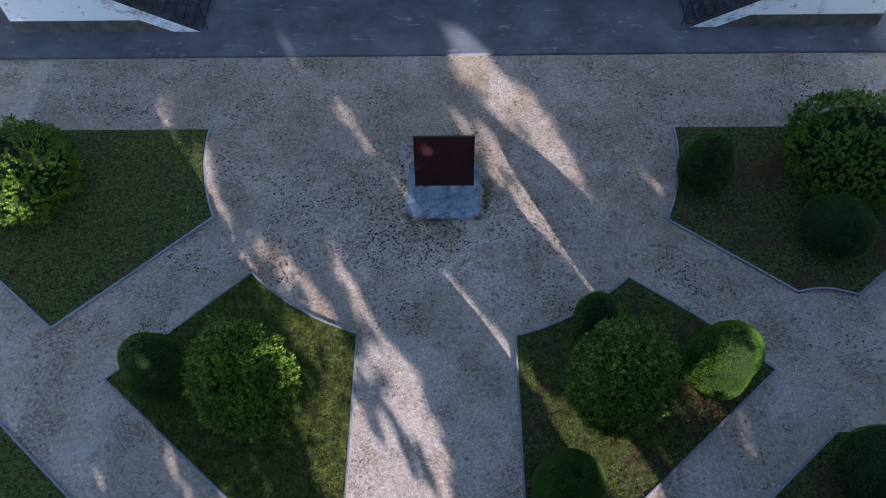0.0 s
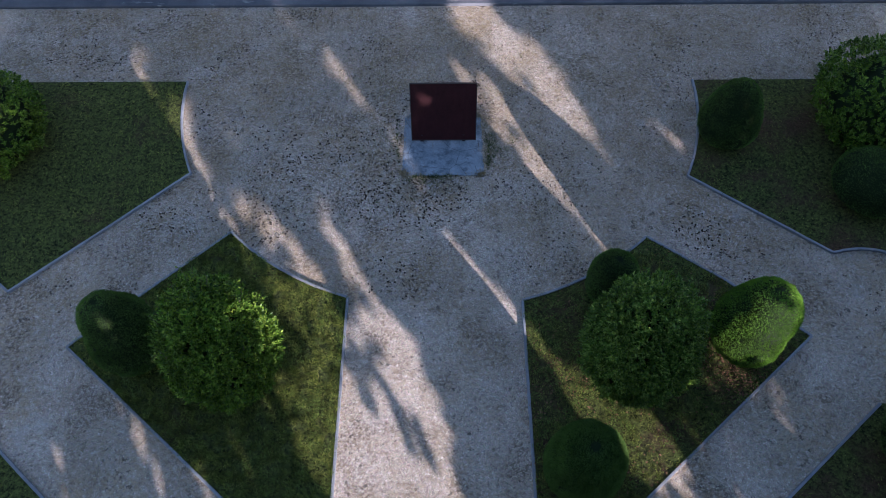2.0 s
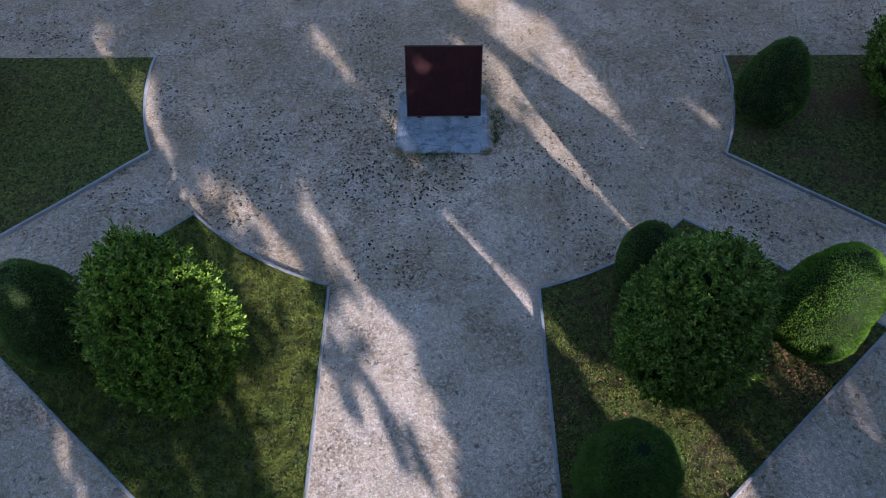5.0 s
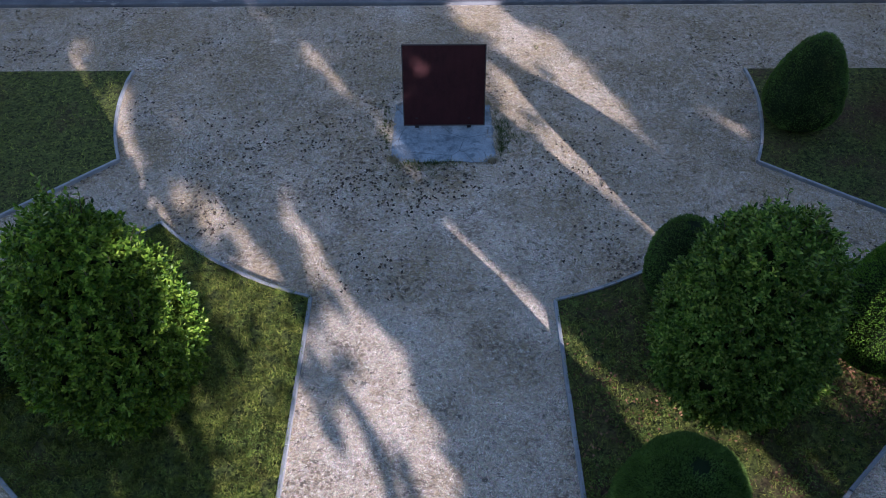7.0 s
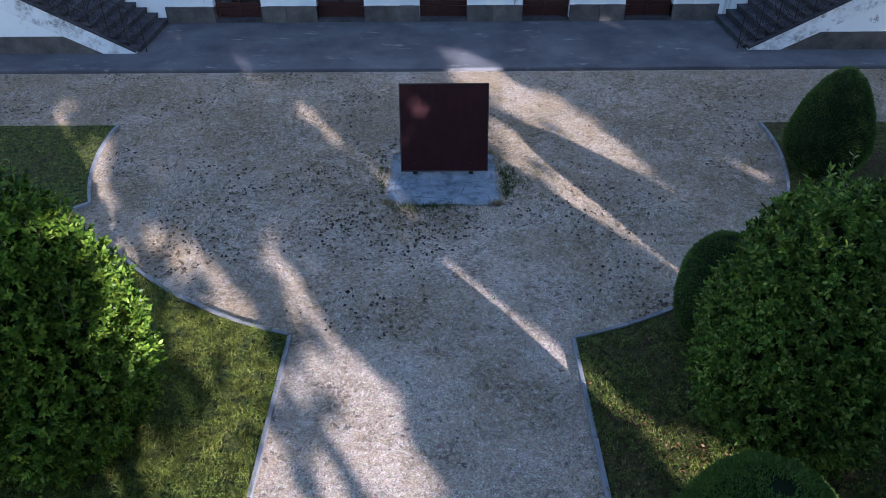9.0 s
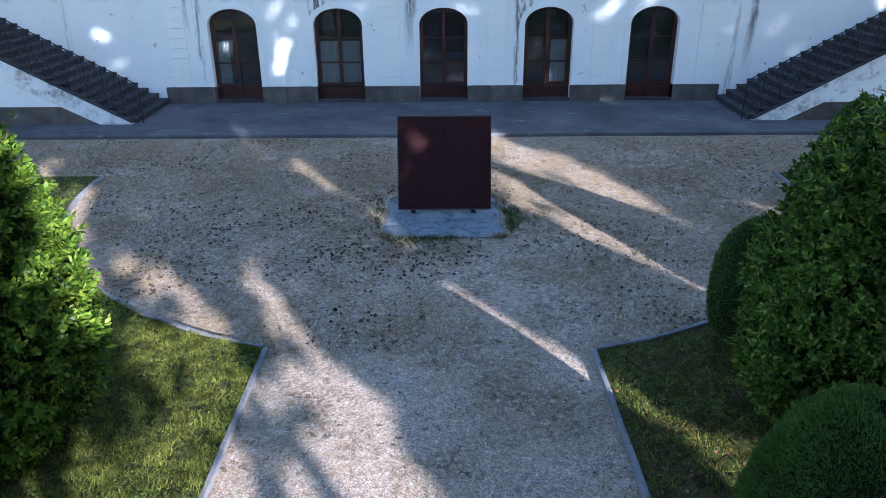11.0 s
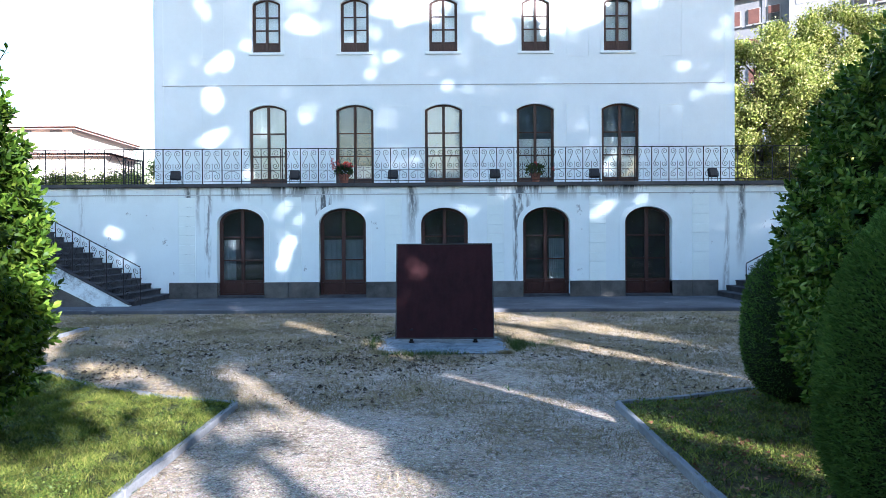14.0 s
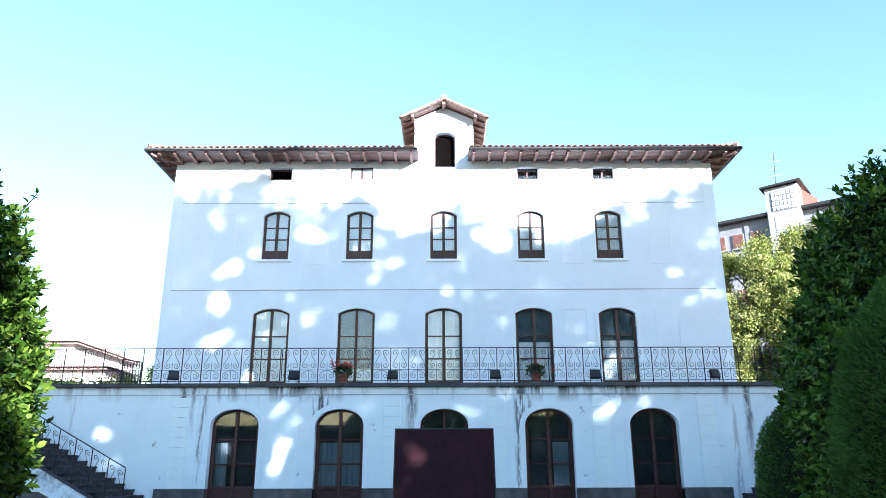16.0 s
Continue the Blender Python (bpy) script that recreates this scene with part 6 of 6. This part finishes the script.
def far_house(x0, x1, y0, y1, z1, pitch, label, material, tiles):
    home = thing("far_house", ((x0 + x1) / 2, y0, TERRACE), label, "house", "far houses")
    part("wall", boxed(x0, x1, y0, y1, TERRACE - 0.1, z1), material, home)
    mid, top = (y0 + y1) / 2, z1 + (y1 - y0) / 2 * pitch
    bm = bmesh.new()
    o = 0.6
    a = [(x0 - o, y0 - o, z1 - o * pitch), (x1 + o, y0 - o, z1 - o * pitch), (x1 + o, y1 + o, z1 - o * pitch), (x0 - o, y1 + o, z1 - o * pitch), (x0 + 2, mid, top), (x1 - 3, mid, top)]
    for lift in (0.0, 0.22):
        v = [bm.verts.new((p[0], p[1], p[2] + lift)) for p in a]
        for q in ((0, 1, 5, 4), (1, 2, 5), (2, 3, 4, 5), (3, 0, 4)):
            bm.faces.new([v[i] for i in q])
    part("roof", bm, tiles, home, "low red tile roof")
    part("chimney", boxed(x0 + 3.4, x0 + 4.6, mid - 0.5, mid + 0.5, top - 1.0, top + 1.0), RED_MAT, home)
    n = int((x1 - x0) / 2.6)
    for k in range(n):
        for z in np.arange(TERRACE + 0.9, z1 - 1.4, 2.7):
            x = x0 + (k + 0.5) * (x1 - x0) / n
            win = part("window", boxed(x - 0.5, x + 0.5, y0 - 0.06, y0 + 0.05, z, z + 1.3), GREY_MAT, home)
            part("sill", boxed(x - 0.6, x + 0.6, y0 - 0.14, y0 - 0.002, z - 0.1, z - 0.01), TRIM_MAT, win)


far_house(-52, -31.2, 60, 72, 11.55, 0.36, "pale pink house with a red tile roof", PINK_MAT, RED_MAT)
far_house(-40, -25.5, 54, 59, 8.55, 0.32, "low pale house with a red tile roof", PINK_MAT, RED_MAT)


def apartments():
    """A long grey block seen at an angle, with shuttered windows and a stair tower of glass blocks."""
    block = thing("apartment_building", (35, 75, TERRACE), "grey apartment building with brown shutters and a stair tower", "apartment building")
    turn = Matrix.Translation((30.97, 75.73, 0)) @ Matrix.Rotation(radians(-37.3), 4, "Z")

    def placed(name, bm, material, parent, label=""):
        bmesh.ops.transform(bm, verts=bm.verts, matrix=turn)
        return part(name, bm, material, parent, label)

    placed("wall", boxed(-14, 30, 0.8, 12, TERRACE - 0.1, 27.3), GREY_MAT, block)
    placed("roof", boxed(-15, 31, 0.0, 13, 27.3, 27.7, bevel=0.08), GUTTER_MAT, block)
    for k in range(12):
        x = -12.6 + k * 3.8
        placed("pilaster", boxed(x - 0.16, x + 0.16, 0.68, 0.82, TERRACE, 27.3), TOWER_MAT if k % 2 else GREY_MAT, block)
    tower = placed("tower", boxed(5.2, 8.5, -0.15, 4.5, 15.0, 30.2), TOWER_MAT, block, "pale stair tower with a window of glass blocks")
    bm = bmesh.new()
    prism(bm, [(4.8, 30.2), (8.9, 30.35), (8.9, 30.55), (4.8, 30.4)], "y", -0.6, 5.0)
    placed("tower_roof", bm, GUTTER_MAT, tower)
    bm = bmesh.new()
    prism(bm, [(8.5, 30.1), (9.9, 28.6), (9.9, 27.7), (8.5, 27.7)], "y", 1.6, 4.0)
    placed("tower_ramp", bm, SLAT_MAT, tower, "sloping red tile roof beside the tower")
    window = placed("stair_window", boxed(5.75, 8.15, -0.2, -0.12, 27.5, 29.75), GREY_MAT, tower, "window of glass blocks")
    for i in range(6):
        for j in range(4):
            placed("glass_block", boxed(5.83 + i * 0.385, 6.11 + i * 0.385, -0.26, -0.19, 27.6 + j * 0.54, 28.02 + j * 0.54), BLOCK_MAT, window)
    placed("lower_panel", boxed(5.9, 8.0, -0.2, -0.14, 25.4, 26.9), BLOCK_MAT, tower)
    for k in range(20):
        x = -12.0 + k * 1.95
        if 4.2 < x < 9.6:
            continue
        for z in (12.0, 15.1, 18.2, 21.3, 24.4):
            win = placed("window", boxed(x - 0.62, x + 0.62, 0.66, 0.85, z, z + 1.65), TOWER_MAT, block)
            if (k * 5 + int(z)) % 4 == 0:
                placed("shutter", boxed(x - 0.54, x + 0.54, 0.62, 0.68, z + 0.85, z + 1.58), SHUTTER_MAT, win)
                placed("pane", boxed(x - 0.54, x + 0.54, 0.63, 0.68, z + 0.08, z + 0.82), GUTTER_MAT, win)
            else:
                placed("shutter", boxed(x - 0.54, x + 0.54, 0.62, 0.68, z + 0.08, z + 1.58), SHUTTER_MAT, win)
            placed("sill", boxed(x - 0.75, x + 0.75, 0.5, 0.79, z - 0.14, z - 0.01), TOWER_MAT, win)
    aerial = thing("aerial", (36.6, 73.0, 30.4), "thin metal television aerial", "aerial")
    bm = bmesh.new()
    tube(bm, [(36.6, 73.0, 30.3), (36.9, 73.0, 34.9)], 0.035, 5)
    part("mast", bm, GUTTER_MAT, aerial)
    for z, w in ((32.1, 0.9), (32.9, 0.6), (33.8, 0.8), (34.5, 0.4)):
        bm = bmesh.new()
        tube(bm, [(36.75 - w, 73.0, z - 0.2 * w), (36.75 + w, 73.0, z + 0.2 * w)], 0.025, 4)
        part("element", bm, GUTTER_MAT, aerial)


apartments()
bm = bmesh.new()
line = [(-1500 + 60 * k, 150 + 60 * noise.noise(Vector((k * 0.21, 3, 0))) + 25 * noise.noise(Vector((k * 0.7, 1, 0)))) for k in range(51)]
a = [bm.verts.new((x, 1600, -5)) for x, z in line]
b = [bm.verts.new((x, 1850, z)) for x, z in line]
for k in range(50):
    bm.faces.new((a[k], a[k + 1], b[k + 1], b[k]))
tagged(part("backdrop", bm, HILL_MAT, smooth=True), "hazy blue hills on the horizon", "hills", kind="structure")

# ---- weeds, fallen leaves and loose stones on the gravel ----
rng = np.random.default_rng(9)
AREA = [(-14, 2.0), (14, 2.0), (14, 18.9), (-14, 18.9)]


def on_gravel(count):
    p = spread(rng, AREA, count)
    for outline in BEDS.values():
        p = p[~inside(outline, p[:, 0], p[:, 1])]
    return p[~((abs(p[:, 0] - 0.02) < 1.2) & (p[:, 1] > 11.9) & (p[:, 1] < 14.3))]


p = on_gravel(290000)
drift = np.array([noise.noise(Vector((x * 0.55, y * 0.55, 8.0))) + 0.5 * noise.noise(Vector((x * 1.7, y * 1.7, 2.0))) for x, y in p])
strip = np.exp(-((p[:, 1] - 14.5) / 4.5) ** 2) * 0.35
p = p[0.6 * drift + strip - 0.22 * (p[:, 1] < 8.0) > rng.uniform(-0.3, 0.8, len(p))]
tufts = np.repeat(p, 6, 0) + rng.normal(0, 0.04, (len(p) * 6, 2))
v, f = blades(rng, np.column_stack([tufts, np.full(len(tufts), GRAVEL)]), 0.036, 0.007, 0.8)
tagged(cloud("dry_grass", v, f, STRAW_MAT), "thin straw-coloured weeds in the gravel", "dry grass", kind="stuff")
edge = np.concatenate([np.column_stack([rng.normal(-0.35, 0.35, 90), 11.95 - rng.exponential(0.1, 90)]), np.column_stack([1.25 + rng.exponential(0.16, 130), rng.normal(12.9, 0.45, 130)]), np.column_stack([-1.2 - rng.exponential(0.12, 40), rng.uniform(12.4, 14.2, 40)]), on_gravel(160)])
tufts = np.repeat(edge, 7, 0) + rng.normal(0, 0.03, (len(edge) * 7, 2))
v, f = blades(rng, np.column_stack([tufts, np.full(len(tufts), GRAVEL)]), 0.1, 0.01, 0.5)
tagged(cloud("weeds", v, f, WEED_MAT), "green weeds round the concrete slab", "weeds", kind="stuff")
rim_at = np.array(rim)[rng.integers(0, len(rim), 5200)] + rng.normal(0, 0.055, (5200, 2))
rim_at = rim_at[np.array([noise.noise(Vector((x * 2.2, y * 2.2, 3.0))) for x, y in rim_at]) > rng.uniform(-0.5, 0.3, len(rim_at))]
v, f = blades(rng, np.column_stack([rim_at, np.full(len(rim_at), GRAVEL + 0.01)]), 0.05, 0.012, 0.9)
tagged(cloud("dry_grass", v, f, STRAW_MAT), "dry weeds creeping over the edge of the slab", "dry grass", kind="stuff")
p = on_gravel(60000)
heap = np.array([noise.noise(Vector((x * 0.45, y * 0.45, 1.0))) + 0.6 * noise.noise(Vector((x * 1.6, y * 1.6, 6.0))) for x, y in p])
band = 0.75 * np.exp(-((p[:, 0] + 3.2) / 3.6) ** 2 - ((p[:, 1] - 12.0) / 2.6) ** 2) + 0.5 * np.exp(-((p[:, 0] + 0.1) / 2.2) ** 2 - ((p[:, 1] - 11.4) / 1.0) ** 2) + 0.12 * (p[:, 1] > 8.5)
p = p[heap + band - 0.3 - 0.35 * (p[:, 1] < 7.5) > rng.uniform(-0.05, 1.5, len(p))]
soil = np.concatenate([spread(rng, BEDS["near_right"], 700), np.column_stack([rng.normal(6.9, 0.45, 500), rng.normal(6.15, 0.4, 500)]), np.column_stack([rng.normal(2.9, 0.5, 160), rng.normal(5.9, 0.6, 160)])])
soil = soil[inside(BEDS["near_right"], soil[:, 0], soil[:, 1])]
flat = np.column_stack([rng.normal(size=(len(p), 2)), rng.normal(0, 0.12, len(p))])
v, f = leaves(rng, np.column_stack([p, np.full(len(p), GRAVEL + 0.014)]), flat, 0.078, 0.058, 0.2, np.tile([0, 0, 1.0], (len(p), 1)))
v2, f2 = leaves(rng, np.column_stack([soil, np.full(len(soil), LAWN + 0.03)]), np.column_stack([rng.normal(size=(len(soil), 2)), rng.normal(0, 0.2, len(soil))]), 0.06, 0.04, 0.25, np.tile([0, 0, 1.0], (len(soil), 1)))
tagged(cloud("fallen_leaves", v2, f2, RUSSET_MAT), "russet fallen leaves on the bare soil of a bed", "fallen leaves", kind="stuff")
tagged(cloud("fallen_leaves", v, f, LITTER_MAT), "dark brown fallen leaves scattered on the gravel", "fallen leaves", kind="stuff")
p = np.concatenate([on_gravel(7000), spread(rng, [(-2.3, 2.5), (2.0, 2.5), (2.0, 9.5), (-2.3, 9.5)], 9000)])
n = len(p)
r = rng.uniform(0.004, 0.011, n)[:, None]
dirs = np.array([(1, 0, 0), (0, 1, 0), (-1, 0, 0), (0, -1, 0), (0, 0, 0.7)])
v = (np.column_stack([p, np.full(n, GRAVEL)])[:, None, :] + dirs[None] * r[:, None, :] * rng.uniform(0.6, 1.3, (n, 5, 1))).reshape(-1, 3)
k = np.arange(n)[:, None] * 5
f = np.concatenate([k + np.array([[0, 1, 4]]), k + np.array([[1, 2, 4]]), k + np.array([[2, 3, 4]]), k + np.array([[3, 0, 4]])])
PEBBLE_MAT = foliage("pebble", [(0.15, 0.135, 0.12), (0.33, 0.3, 0.27), (0.55, 0.51, 0.46)], 0.95, 0.0, 0.05)
tagged(cloud("pebbles", v, f, PEBBLE_MAT), "loose pale pebbles on the gravel", "pebbles", kind="stuff")
